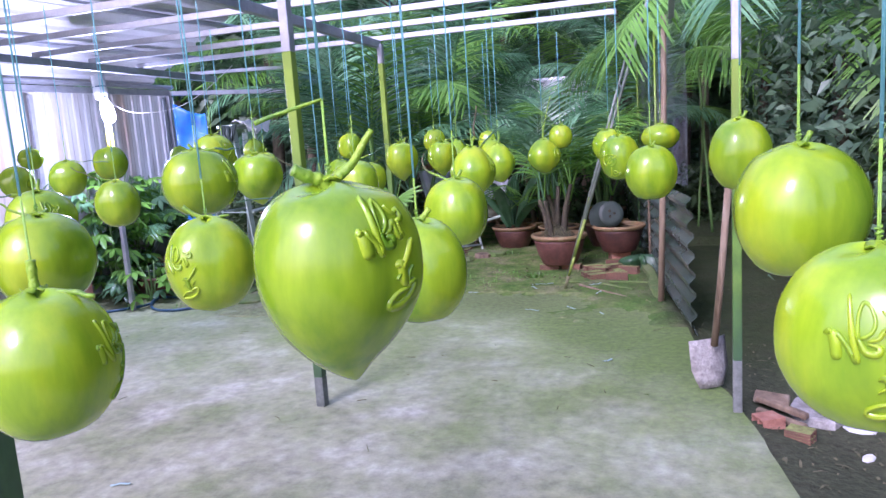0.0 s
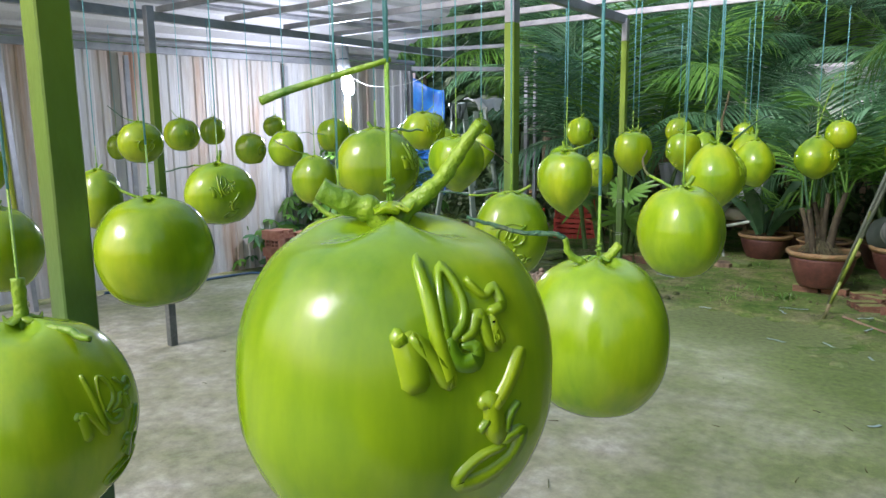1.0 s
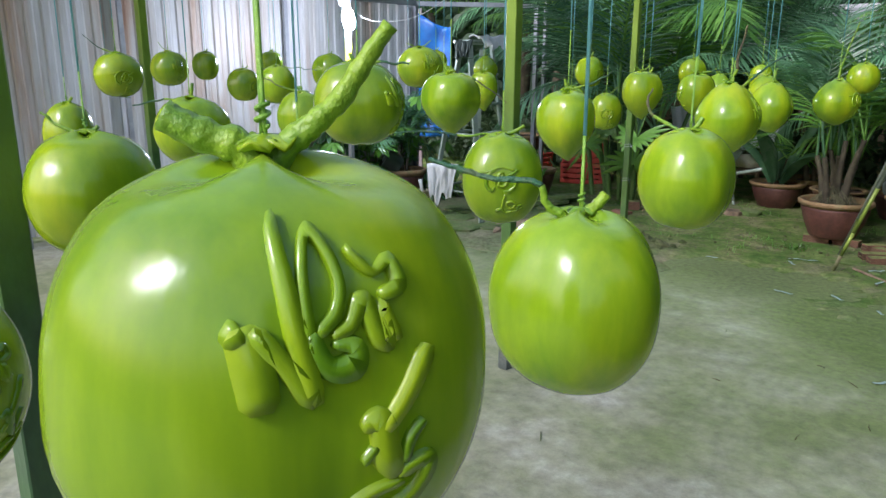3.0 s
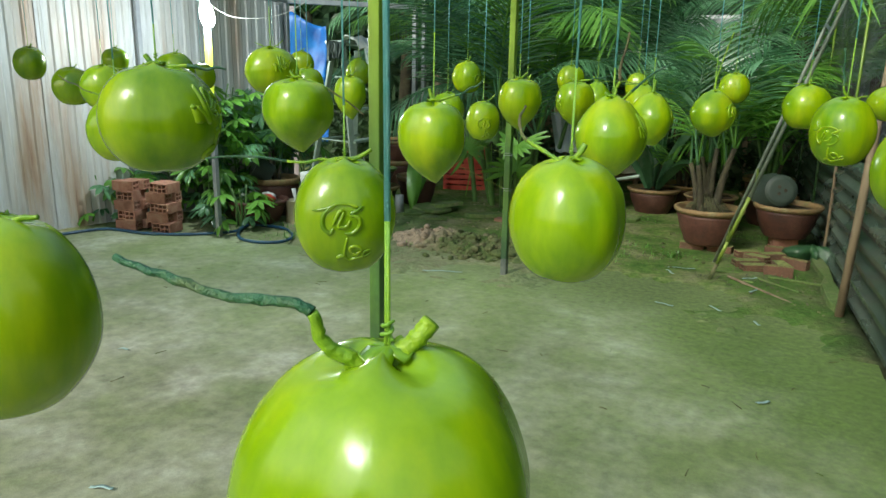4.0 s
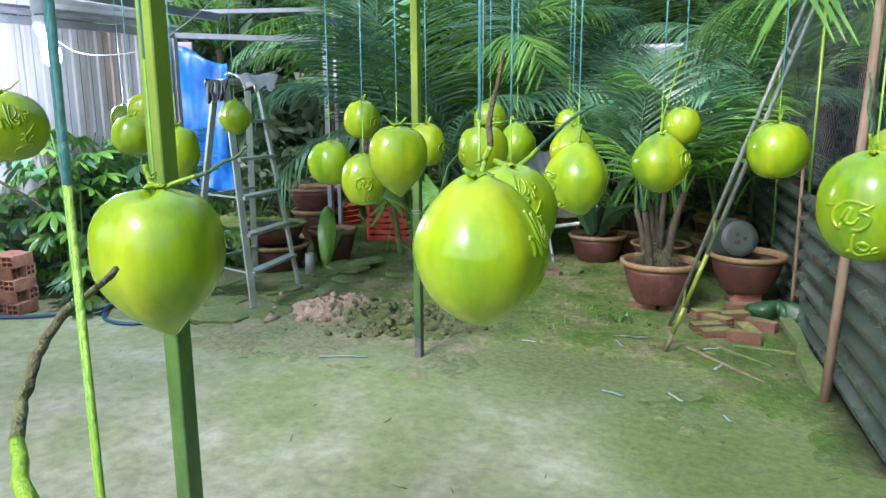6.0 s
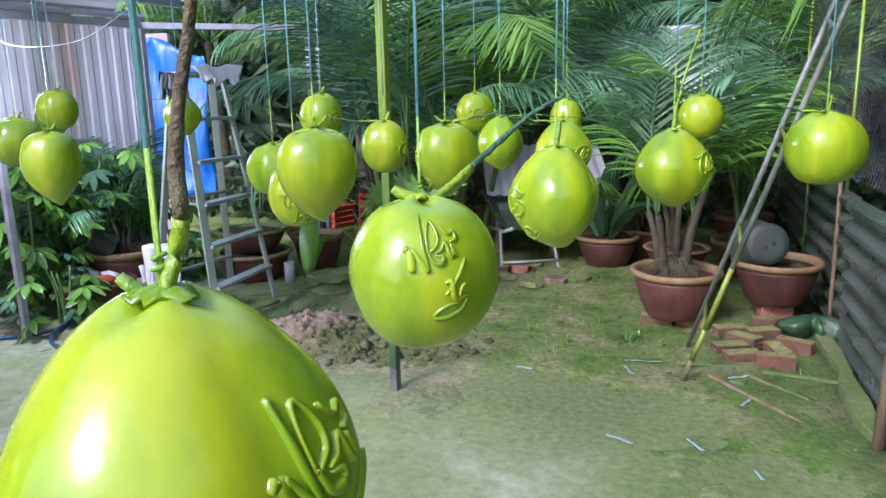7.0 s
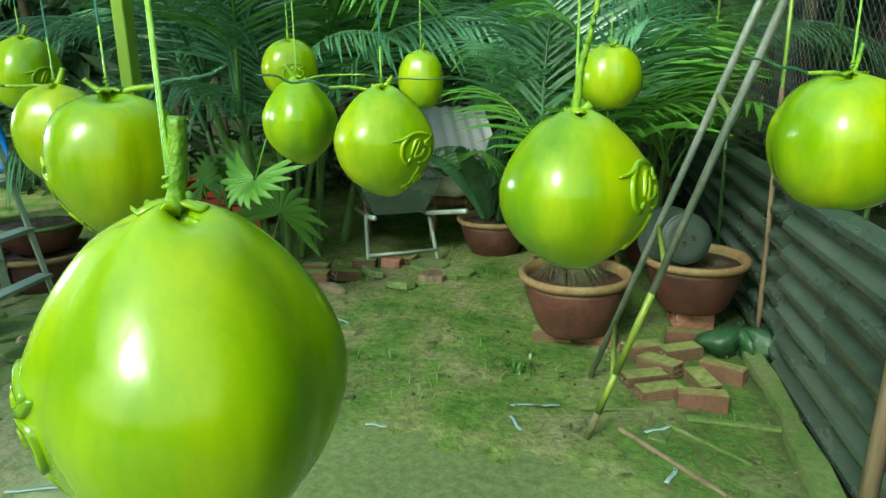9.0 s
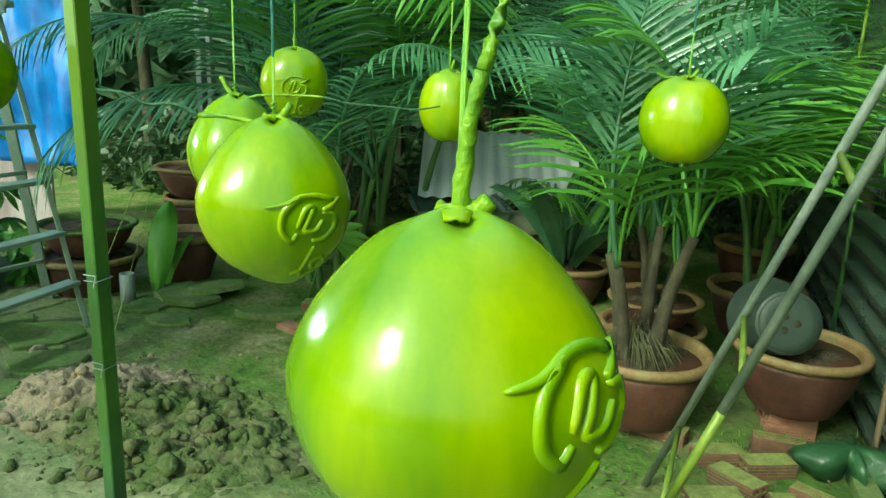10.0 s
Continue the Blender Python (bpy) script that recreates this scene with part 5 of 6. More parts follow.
for i in range(60):
    x, y = rng.uniform(-2.6, 2.2), rng.uniform(1.6, 5.2)
    if edge_distance(x, y) < 0.1:
        continue
    ln = rng.uniform(0.015, 0.07)
    tagged(part("twig_scrap", tube([(0, 0, 0.003), (ln * 0.5, ln * 0.1 * rng.random(), 0.005), (ln, 0, 0.003)], 0.0022, 0.0012, 5), TWIG, m=pose(x, y, 0.0, 0, 0, rng.uniform(0, 360))), "dry bit of twig on the concrete", "twig", "bits on the floor")

# ---- wheelbarrow, little shelter and crates under the palms ----
wb = thing("wheelbarrow", (-0.35, 8.22, 0.0), "battered grey wheelbarrow standing on its legs", "wheelbarrow", rz=35)
tubm = []
for z, a, b in ((0.36, 0.17, 0.24), (0.60, 0.28, 0.40), (0.61, 0.30, 0.42), (0.595, 0.27, 0.385), (0.38, 0.16, 0.22)):
    tubm.append([(sx * a, sy * b + (0.08 if z > 0.5 else 0), z) for sx, sy in ((-1, -1), (0, -1.05), (1, -1), (1.05, 0), (1, 1), (0, 1.05), (-1, 1), (-1.05, 0))])
part("tray", ([p for r in tubm for p in r], [[8 * j + i, 8 * j + (i + 1) % 8, 8 * j + 8 + (i + 1) % 8, 8 * j + 8 + i] for j in range(4) for i in range(8)] + [list(range(8))[::-1], list(range(32, 40))]), FENCE, wb, smooth=False)
for e in (-1, 1):
    part("handle", tube([(e * 0.20, 0.75, 0.24), (e * 0.2, -0.2, 0.34), (e * 0.28, -0.85, 0.48)], 0.016, sides=8), ALU, wb)
    part("leg", tube([(e * 0.22, -0.15, 0.34), (e * 0.24, -0.32, 0.02), (e * 0.24, -0.50, 0.0)], 0.014, sides=8), ALU, wb)
part("leg_brace", tube([(-0.24, -0.3, 0.1), (0.24, -0.3, 0.1)], 0.012, sides=8), ALU, wb)
part("wheel", lathe([(0.05, -0.035), (0.15, -0.04), (0.185, -0.02), (0.185, 0.02), (0.15, 0.04), (0.05, 0.035)], 26), PLASTIC_DARK, wb, m=pose(0, 0.72, 0.19, 0, 90, 0))
sh = thing("low_shelter", (-0.42, 9.05, 0.0), "low shelter of pale corrugated sheet on bamboo legs", "shelter", rz=28)
part("roof_sheet", corrugated(1.15, 0.85, 0.10, 0.02, False, across=True), ROOFSHEET, sh, smooth=False, m=pose(-0.6, -0.42, 0.58, -62, 0, 0))
for x, y, h in ((-0.5, -0.34, 0.60), (0.42, -0.34, 0.60), (-0.5, 0.25, 0.90), (0.45, 0.25, 0.90), (0.52, -0.36, 0.62)):
    part("leg", tube([(x, y, -0.05), (x + 0.01, y, h)], 0.028, sides=9), WOOD, sh)
sack = lathe([(0.05, 0), (0.24, 0.03), (0.26, 0.10), (0.16, 0.17), (0.03, 0.19)], 22, 0.5, 9)
tagged(part("sack", sack, material("cream_sack", [(0.62, 0.58, 0.42), (0.75, 0.7, 0.55), (0.6, 0.25, 0.2)], 7, 0.8, bump=0.4), m=pose(-0.08, 8.72, 0.36, 0, 0, 20) @ Matrix.Scale(0.75, 4)), "cream woven sack thrown over bamboo legs", "sack")
tagged(part("sack_trestle", merge(tube([(-0.2, 0, 0), (-0.15, 0, 0.3)], 0.03), tube([(0.2, 0, 0), (0.15, 0, 0.3)], 0.03), tube([(-0.3, 0, 0.27), (0.3, 0, 0.27)], 0.03)), WOOD, m=pose(-0.08, 8.72, -0.01, 0, 0, 20) @ Matrix.Diagonal((0.8, 1, 1.2, 1))), "short bamboo trestle under a sack", "trestle")
for x, y, z, rz in ((-2.05, 8.75, 0.0, 20), (-2.05, 8.75, 0.27, 26), (-3.2, 9.3, 0.0, -10)):
    cr = thing("crate", (x, y, z), "red slatted plastic crate under the palms", "crate", "red crates", rz=rz)
    for e in (-1, 1):
        for k in range(4):
            part("slat", box(0.52, 0.015, 0.05, 0.003, Matrix.Translation((0, e * 0.17, 0.01 + 0.066 * k))), RED, cr, smooth=False)
            part("slat", box(0.015, 0.34, 0.05, 0.003, Matrix.Translation((e * 0.26, 0, 0.01 + 0.066 * k))), RED, cr, smooth=False)
        for f in (-1, 1):
            part("corner", box(0.03, 0.03, 0.265, 0.003, Matrix.Translation((e * 0.25, f * 0.16, 0))), RED, cr, smooth=False)
    part("bottom", box(0.5, 0.33, 0.012, 0.002), RED, cr, smooth=False)

# ---- palms ----


def frond(length, pairs, leaf, width, up, droop, seed, sag=0.5, spread=(38, 62), bare=0.16):
    """A feather leaf rising from the origin along +x: an arching midrib with narrow drooping leaflets on both sides."""
    r = random.Random(seed)
    n = 22
    p, pts, tan = Vector((0, 0, 0)), [], []
    for i in range(n + 1):
        a = radians(up - droop * (i / n) ** 1.35)
        d = Vector((math.cos(a), 0.05 * math.sin(i * 0.3 + seed), math.sin(a)))
        pts.append(p.copy())
        tan.append(d)
        p += d * length / n
    vs, fs = tube(pts, 0.011 * length ** 0.5, 0.002, 5)
    for k in range(pairs):
        t = bare + (1 - bare) * (k + 0.3 * r.random()) / pairs
        x = min(t, 0.999) * n
        i = int(x)
        base = pts[i].lerp(pts[i + 1], x - i)
        d = tan[i].normalized()
        side = Vector((0, 1, 0))
        nor = d.cross(side).normalized() * -1
        ln = leaf * (0.45 + 0.75 * math.sin(math.pi * min(1, 0.12 + 0.83 * t))) * (0.85 + 0.3 * r.random())
        for e in (-1, 1):
            a = radians(spread[1] - (spread[1] - spread[0]) * t + r.uniform(-6, 6))
            way = (side * e * math.sin(a) + d * math.cos(a) + nor * r.uniform(0.05, 0.30)).normalized()
            across = way.cross(nor).normalized()
            b = len(vs)
            q = base.copy()
            seg = 5
            for s in range(seg + 1):
                u = s / seg
                w = width * (0.35 + 1.3 * u - 1.6 * u * u) if u < 1 else 0.0012
                fold = nor * width * 0.25
                vs.append(q - across * w + fold * (1 - u))
                vs.append(q.copy())
                vs.append(q + across * w + fold * (1 - u))
                dv = (way - Vector((0, 0, sag * (u + 0.1) ** 1.2 * (0.7 + 0.6 * r.random())))).normalized()
                q = q + dv * ln / seg
            for s in range(seg):
                c = b + 3 * s
                fs.append([c, c + 1, c + 4, c + 3])
                fs.append([c + 1, c + 2, c + 5, c + 4])
    return vs, fs


def mesh_of(name, data, mat):
    me = bpy.data.meshes.new(name)
    me.from_pydata([tuple(v) for v in data[0]], [], data[1])
    me.update()
    me.materials.append(mat)
    me.polygons.foreach_set("use_smooth", [True] * len(me.polygons))
    return me


ARECA = [mesh_of("frond", frond(1.9, 44, 0.46, 0.0135, 74 - 5 * i, 78 + 9 * i, i, 0.55), m) for i, m in enumerate((LEAF, LEAF, LEAF_LIGHT, LEAF))]
COCO_FROND = [mesh_of("frond", frond(3.0, 70, 0.66, 0.015, 62 - 8 * i, 82 + 10 * i, 20 + i, 0.6), m) for i, m in enumerate((LEAF, LEAF, LEAF_LIGHT))]
SEEDLING = [mesh_of("frond", frond(1.05, 22, 0.36, 0.014, 76 - 7 * i, 62 + 12 * i, 40 + i, 0.5, bare=0.35), m) for i, m in enumerate((LEAF, LEAF_LIGHT, LEAF))]
BROAD = [mesh_of("frond", frond(0.95, 14, 0.38, 0.021, 74 - 7 * i, 70 + 12 * i, 50 + i, 0.75, bare=0.3), m) for i, m in enumerate((LEAF_LIGHT, LEAF_LIGHT))]
PALMS = [0]


def palm(x, y, z, stems, fronds, meshes, scale, label, lean=(0.1, 0.5), stem_h=(0.3, 0.9), stem_r=0.035, radius=0.2, tilt=(-25, 25), name="palm", group="", skip=None):
    """Clump of ringed stems, each with a tuft of feather leaves."""
    k = PALMS[0]
    PALMS[0] += 1
    r = random.Random(70 + k)
    ob = thing(name, (x, y, z), label, "palm", group)
    for s in range(stems):
        a = 2 * math.pi * (s + r.random() * 0.6) / stems
        q = radius * (0.3 + 0.7 * r.random()) if stems > 1 else 0.02
        h = r.uniform(*stem_h)
        ln = r.uniform(*lean) * h
        foot = Vector((q * math.cos(a), q * math.sin(a), -0.03))
        head = foot + Vector((ln * math.cos(a), ln * math.sin(a), h))
        mid = foot.lerp(head, 0.55) + Vector((-0.1 * ln * math.cos(a), -0.1 * ln * math.sin(a), 0.02))
        path = smooth_path([foot, foot.lerp(mid, 0.5), mid, head], 5)
        part("stem", tube(path, stem_r * r.uniform(0.8, 1.2), stem_r * 0.55, 9, 0.18, r), STALK if h > 0.35 and stem_r < 0.033 else BARK, ob)
        for f in range(fronds):
            b = a * 0.5 + 2.4 * f + r.random() * 0.9
            sc = scale * r.uniform(0.72, 1.12)
            if skip and skip(b % (2 * math.pi)):
                sc *= 0.55
            m = Matrix.Translation(head - Vector((0, 0, 0.03 * f / max(1, fronds) * h))) @ pose(0, 0, 0, 0, r.uniform(*tilt), math.degrees(b)) @ Matrix.Scale(sc, 4) @ pose(0, 0, 0, r.uniform(-12, 12))
            part("frond", r.choice(meshes), None, ob, m=m)
    return ob


# the big clump behind the rubble
palm(-1.15, 8.10, 0.0, 12, 4, ARECA, 1.12, "large clump of feathery green palms behind the rubble", lean=(0.1, 0.4), stem_h=(0.7, 1.7), stem_r=0.030, radius=0.42, tilt=(-42, 18), name="palm_clump")
palm(-2.05, 8.9, 0.0, 6, 5, ARECA, 1.1, "feathery palm clump in the shade", lean=(0.1, 0.4), stem_h=(0.6, 1.9), radius=0.35, tilt=(-40, 15), name="palm_clump")
palm(-0.75, 10.6, 0.0, 6, 5, ARECA, 1.15, "feathery palm clump in the shade", lean=(0.1, 0.4), stem_h=(0.6, 1.6), radius=0.35, tilt=(-40, 15), name="palm_clump")
# potted ones
palm(0.32, 8.50, 0.22, 2, 3, BROAD, 0.9, "young palm growing in a terracotta pot", lean=(0.0, 0.2), stem_h=(0.2, 0.4), stem_r=0.028, radius=0.06, name="potted_palm", group="potted palms")
palm(1.10, 7.08, 0.33, 5, 3, BROAD + SEEDLING[:1], 1.05, "young palm with swollen fibrous stems in a pot", tilt=(-30, 8), lean=(0.15, 0.4), stem_h=(0.3, 0.6), stem_r=0.034, radius=0.12, name="potted_palm", group="potted palms")
palm(1.00, 7.85, 0.31, 3, 5, SEEDLING, 1.25, "tall young palm growing in stacked bowls", tilt=(-30, 8), lean=(0.1, 0.3), stem_h=(0.3, 0.7), stem_r=0.035, radius=0.08, name="potted_palm", group="potted palms")
palm(0.55, 8.95, 0.25, 3, 3, ARECA, 0.85, "feathery palm in a dark pot", tilt=(-35, 0), lean=(0.1, 0.3), stem_h=(0.4, 0.9), stem_r=0.035, radius=0.08, name="potted_palm", group="potted palms")
palm(1.42, 8.55, 0.27, 3, 4, BROAD, 1.0, "broad-leaved young palm in a pot by the fence", tilt=(-30, 10), lean=(0.1, 0.3), stem_h=(0.25, 0.6), stem_r=0.03, radius=0.08, name="potted_palm", group="potted palms")
palm(1.30, 9.60, 0.30, 3, 5, ARECA, 0.9, "feathery palm in a pot by the fence", lean=(0.1, 0.3), stem_h=(0.3, 0.8), stem_r=0.03, radius=0.08, name="potted_palm", group="potted palms")
palm(-2.74, 6.12, 0.34, 3, 4, SEEDLING, 0.62, "small dark palm in a pot beside the shrubs", lean=(0.1, 0.4), stem_h=(0.15, 0.35), stem_r=0.02, radius=0.06, name="potted_palm", group="potted palms")
palm(-3.15, 6.35, 0.26, 3, 4, SEEDLING, 0.7, "small palm in a clay pot by the wall", lean=(0.1, 0.4), stem_h=(0.15, 0.4), stem_r=0.02, radius=0.06, name="potted_palm", group="potted palms")
# tall coconut palms that close the back
for i, (x, y, h, n) in enumerate(((-3.6, 10.6, 2.6, 11), (-2.5, 11.6, 2.2, 11), (1.5, 11.6, 1.6, 12), (2.6, 11.4, 2.0, 12), (1.9, 10.2, 1.2, 9), (-5.6, 10.2, 2.4, 10), (4.4, 9.6, 2.2, 11), (3.7, 7.6, 1.9, 11), (4.9, 6.2, 2.4, 10), (-0.9, 14.5, 3.4, 12), (3.4, 13.0, 3.2, 11))):
    palm(x, y, -0.05, 1, n, COCO_FROND, 0.92 + 0.08 * (i % 3), "coconut palm with long arching feather leaves", lean=(0.0, 0.12), stem_h=(h, h + 0.4), stem_r=0.11, tilt=(-38, 28), name="coconut_palm", group="coconut palms")

# fan leaves low on the clump and one broad blade leaf


def fan(r, n, seed):
    rr = random.Random(seed)
    vs, fs = tube([(0, 0, -0.45), (0.0, 0.05, -0.2), (0, 0, 0)], 0.006, 0.005, 5)
    for k in range(n):
        a = radians(-105 + 210 * k / (n - 1))
        w = Vector((math.sin(a), 0.25, math.cos(a))).normalized()
        s = Vector((math.cos(a), 0, -math.sin(a)))
        b = len(vs)
        ln = r * rr.uniform(0.85, 1.05)
        for u, q in ((0.05, 0.15), (0.35, 0.8), (0.65, 1.0), (0.9, 0.5), (1.0, 0.05)):
            c = w * ln * u - Vector((0, 0, 0.35 * ln * u * u)) + Vector((0, -0.25 * ln * u * u, 0))
            for e in (-1, 0, 1):
                vs.append(c + s * e * q * r * 0.075 + Vector((0, 0.012 * abs(e) * q, 0)))
        for i in range(4):
            for e in range(2):
                c = b + 3 * i + e
                fs.append([c, c + 1, c + 4, c + 3])
    return vs, fs


fan_palm = thing("fan_palm", (-1.26, 7.42, 0.0), "young fan palm with pleated light green leaves", "palm")
for i, (x, y, z, rz, ry, s) in enumerate(((-0.1, 0.05, 0.60, -30, -12, 0.36), (0.42, 0.12, 0.42, 45, 20, 0.36), (0.1, 0.2, 0.7, 10, 0, 0.34))):
    part("fan_leaf", fan(s, 13, i), LEAF_LIGHT, fan_palm, m=pose(x, y, z, -8, ry, rz))
part("fan_leaf", fan(0.30, 15, 8), LEAF_LIGHT, fan_palm, m=pose(0.81, -0.68, 0.80, 140, 0, -15))
part("leaf_stalk", tube(smooth_path([(0.88, -0.40, 1.14), (0.78, 0.0, 1.12), (0.5, 0.5, 0.7), (0.42, 0.6, -0.02)], 5), 0.007, 0.009, 6), STALK, fan_palm)
bl_v, bl_f = [], []
for j in range(15):
    u = j / 14
    w = 0.10 * math.sin(math.pi * min(1, u * 0.94 + 0.04)) ** 0.8
    for e in (-1, -0.5, 0, 0.5, 1):
        bl_v.append((w * e, 0.04 * abs(e) + 0.16 * u * u, 0.58 * u - 0.14 * u ** 3))
for j in range(14):
    for i in range(4):
        a = j * 5 + i
        bl_f.append([a, a + 1, a + 6, a + 5])
seedling = thing("potted_seedling", (0.32, 8.46, 0.23), "young coconut seedling with broad undivided leaves in a pot", "palm", "potted palms")
for rz, rx, k in ((10, -14, 1.5), (95, -24, 1.35), (170, -20, 1.55), (235, -30, 1.2), (300, -12, 1.7)):
    part("broad_leaf", (bl_v, bl_f), LEAF, seedling, m=pose(0, 0, 0.05, 0, 0, rz) @ pose(0, 0.02, 0, rx, 0, 0) @ Matrix.Diagonal((0.85, 1.6, k, 1)))
for x, y, rz, s in ((-1.72, 7.0, 40, 1.15), (-1.84, 7.16, -20, 0.7)):
    ob = tagged(part("blade_leaf_plant", (bl_v, bl_f), LEAF_LIGHT, m=pose(x, y, 0.02, -10, 6, rz) @ Matrix.Diagonal((0.7 * s, s, 1.15 * s, 1))), "single broad upright leaf sprouting from soil", "plant")

# ---- cassava shrubs by the wall ----


def palmate(seed):
    r = random.Random(seed)
    vs, fs = [], []
    for k in range(7):
        a = radians(-120 + 40 * k)
        ln = (0.085, 0.12, 0.15, 0.165, 0.15, 0.12, 0.085)[k] * r.uniform(0.9, 1.1)
        d, s = Vector((math.cos(a), math.sin(a), 0)), Vector((-math.sin(a), math.cos(a), 0))
        b = len(vs)
        for u, q in ((0, 0.004), (0.3, 0.016), (0.6, 0.026), (0.85, 0.016), (1, 0.001)):
            for e in (-1, 0, 1):
                vs.append(d * ln * u + s * q * e + Vector((0, 0, 0.006 * abs(e) - 0.05 * u * u * (1 + 0.3 * r.random()))))
        for i in range(4):
            for e in range(2):
                c = b + 3 * i + e
                fs.append([c, c + 1, c + 4, c + 3])
    return vs, fs


PALMATE = [mesh_of("leaf", palmate(i), m) for i, m in enumerate((LEAF_LIGHT, LEAF, LEAF_LIGHT))]


def cassava(x, y, h, n, seed, label="leafy cassava shrub with lobed green leaves"):
    r = random.Random(seed)
    ob = thing("cassava_shrub", (x, y, 0), label, "shrub", "shrubs by the wall")
    for s in range(4):
        a = s * 1.6 + r.random()
        top = Vector((0.35 * h * math.cos(a) * r.random(), 0.35 * h * math.sin(a) * r.random(), h * r.uniform(0.75, 1)))
        part("stem", tube(smooth_path([(0.03 * math.cos(a), 0.03 * math.sin(a), -0.05), top * 0.5 + Vector((0.03, 0, 0)), top], 4), 0.013, 0.006, 6), STALK, ob)
        for k in range(n // 4):
            t = r.uniform(0.12, 1.0)
            p = top * t
            b = r.uniform(0, 6.28)
            q = r.uniform(0.10, 0.28)
            part("leaf", r.choice(PALMATE), None, ob, m=pose(p.x + q * math.cos(b), p.y + q * math.sin(b), p.z + r.uniform(-0.04, 0.08), r.uniform(-25, 25), r.uniform(-5, 35), math.degrees(b)) @ Matrix.Scale(r.uniform(0.7, 1.15), 4))


for i, (x, y, h, n) in enumerate(((-2.95, 5.50, 1.35, 64), (-3.30, 5.65, 1.45, 64), (-3.55, 5.25, 0.8, 44), (-3.10, 6.0, 1.1, 52), (-3.70, 4.95, 0.5, 32), (-3.25, 6.55, 1.25, 48), (-2.75, 6.6, 0.7, 36), (-2.55, 5.45, 0.45, 24))):
    cassava(x, y, h, n, 300 + i)

# ---- grass tufts, creepers, woods ----


def blades(spots, h, w, seed, lean=0.5):
    r = random.Random(seed)
    vs, fs = [], []
    for x, y, z, n in spots:
        for _ in range(n):
            a = r.uniform(0, 6.28)
            d = Vector((math.cos(a), math.sin(a), 0))
            s = Vector((-d.y, d.x, 0)) * w * r.uniform(0.6, 1.2)
            hh = h * r.uniform(0.4, 1.1)
            o = Vector((x + r.gauss(0, 0.06), y + r.gauss(0, 0.06), z))
            b = len(vs)
            m = o + d * hh * lean * 0.3 + Vector((0, 0, hh * 0.65))
            e = o + d * hh * lean + Vector((0, 0, hh * 0.85))
            vs += [o - s, o + s, m - s * 0.8, m + s * 0.8, e]
            fs += [[b, b + 1, b + 3, b + 2], [b + 2, b + 3, b + 4]]
    return vs, fs


r5 = random.Random(17)
spots = []
for _ in range(190):
    x, y = r5.uniform(-3.6, 2.0), r5.uniform(5.1, 9.8)
    if edge_distance(x, y) < -0.02 and (noise.noise(Vector((x * 1.3, y * 1.3, 5))) > 0.05 or y > 7.6):
        spots.append((x, y, ground_height(x, y), r5.randint(3, 12)))
for c in ((-2.0, 5.5), (-1.9, 5.62), (0.05, 8.1), (0.18, 8.2), (-2.2, 5.75), (1.5, 7.0), (1.95, 7.3)):
    spots += [(c[0] + r5.gauss(0, 0.08), c[1] + r5.gauss(0, 0.08), 0.0, 18) for _ in range(4)]
tagged(part("grass", blades(spots, 0.05, 0.0024, 4, 0.9), LEAF_LIGHT, smooth=False), "thin weeds and grass sprouting from the soil", "grass", kind="stuff")
sprout = thing("weed_sprout", (0.96, 6.57, 0.0), "small bright green weed growing in the soil", "weed")
part("leaves", blades([(0, 0, 0, 46)], 0.07, 0.007, 9, 1.2), LEAF_LIGHT, sprout, smooth=False)


def clods():
    """Rounded lumps of broken earth, thick on the heap and thin over the soil."""
    r = random.Random(12)
    pieces = []
    for i in range(720):
        if i < 300:
            x, y = -0.45 + r.gauss(0, 0.36), 5.94 + r.gauss(0, 0.2)
        else:
            x, y = r.uniform(-1.5, 2.1), r.uniform(5.4, 8.0)
        if edge_distance(x, y) > -0.03:
            continue
        s = 0.008 + 0.034 * r.random() ** 3 if i < 300 else r.uniform(0.003, 0.012)
        z = ground_height(x, y) + (max(0, heap_height(x, y) - 0.012) if -1.5 < x < 0.5 and 5.45 < y < 6.5 else 0) + s * 0.2
        v, f = lathe([(s * 0.4, -s * 0.7), (s * 0.95, -s * 0.2), (s * 0.85, s * 0.35), (s * 0.3, s * 0.7)], 7, 1.1, i)
        q = r.uniform(0, 6.28)
        k = r.uniform(0.7, 1.5)
        pieces.append(([(x + k * p.x * math.cos(q) - p.y * math.sin(q), y + k * p.x * math.sin(q) + p.y * math.cos(q), z + p.z) for p in v], f))
    return merge(*pieces)


tagged(part("earth_clods", clods(), CLOD), "loose clods of dug brown earth", "earth", kind="stuff")


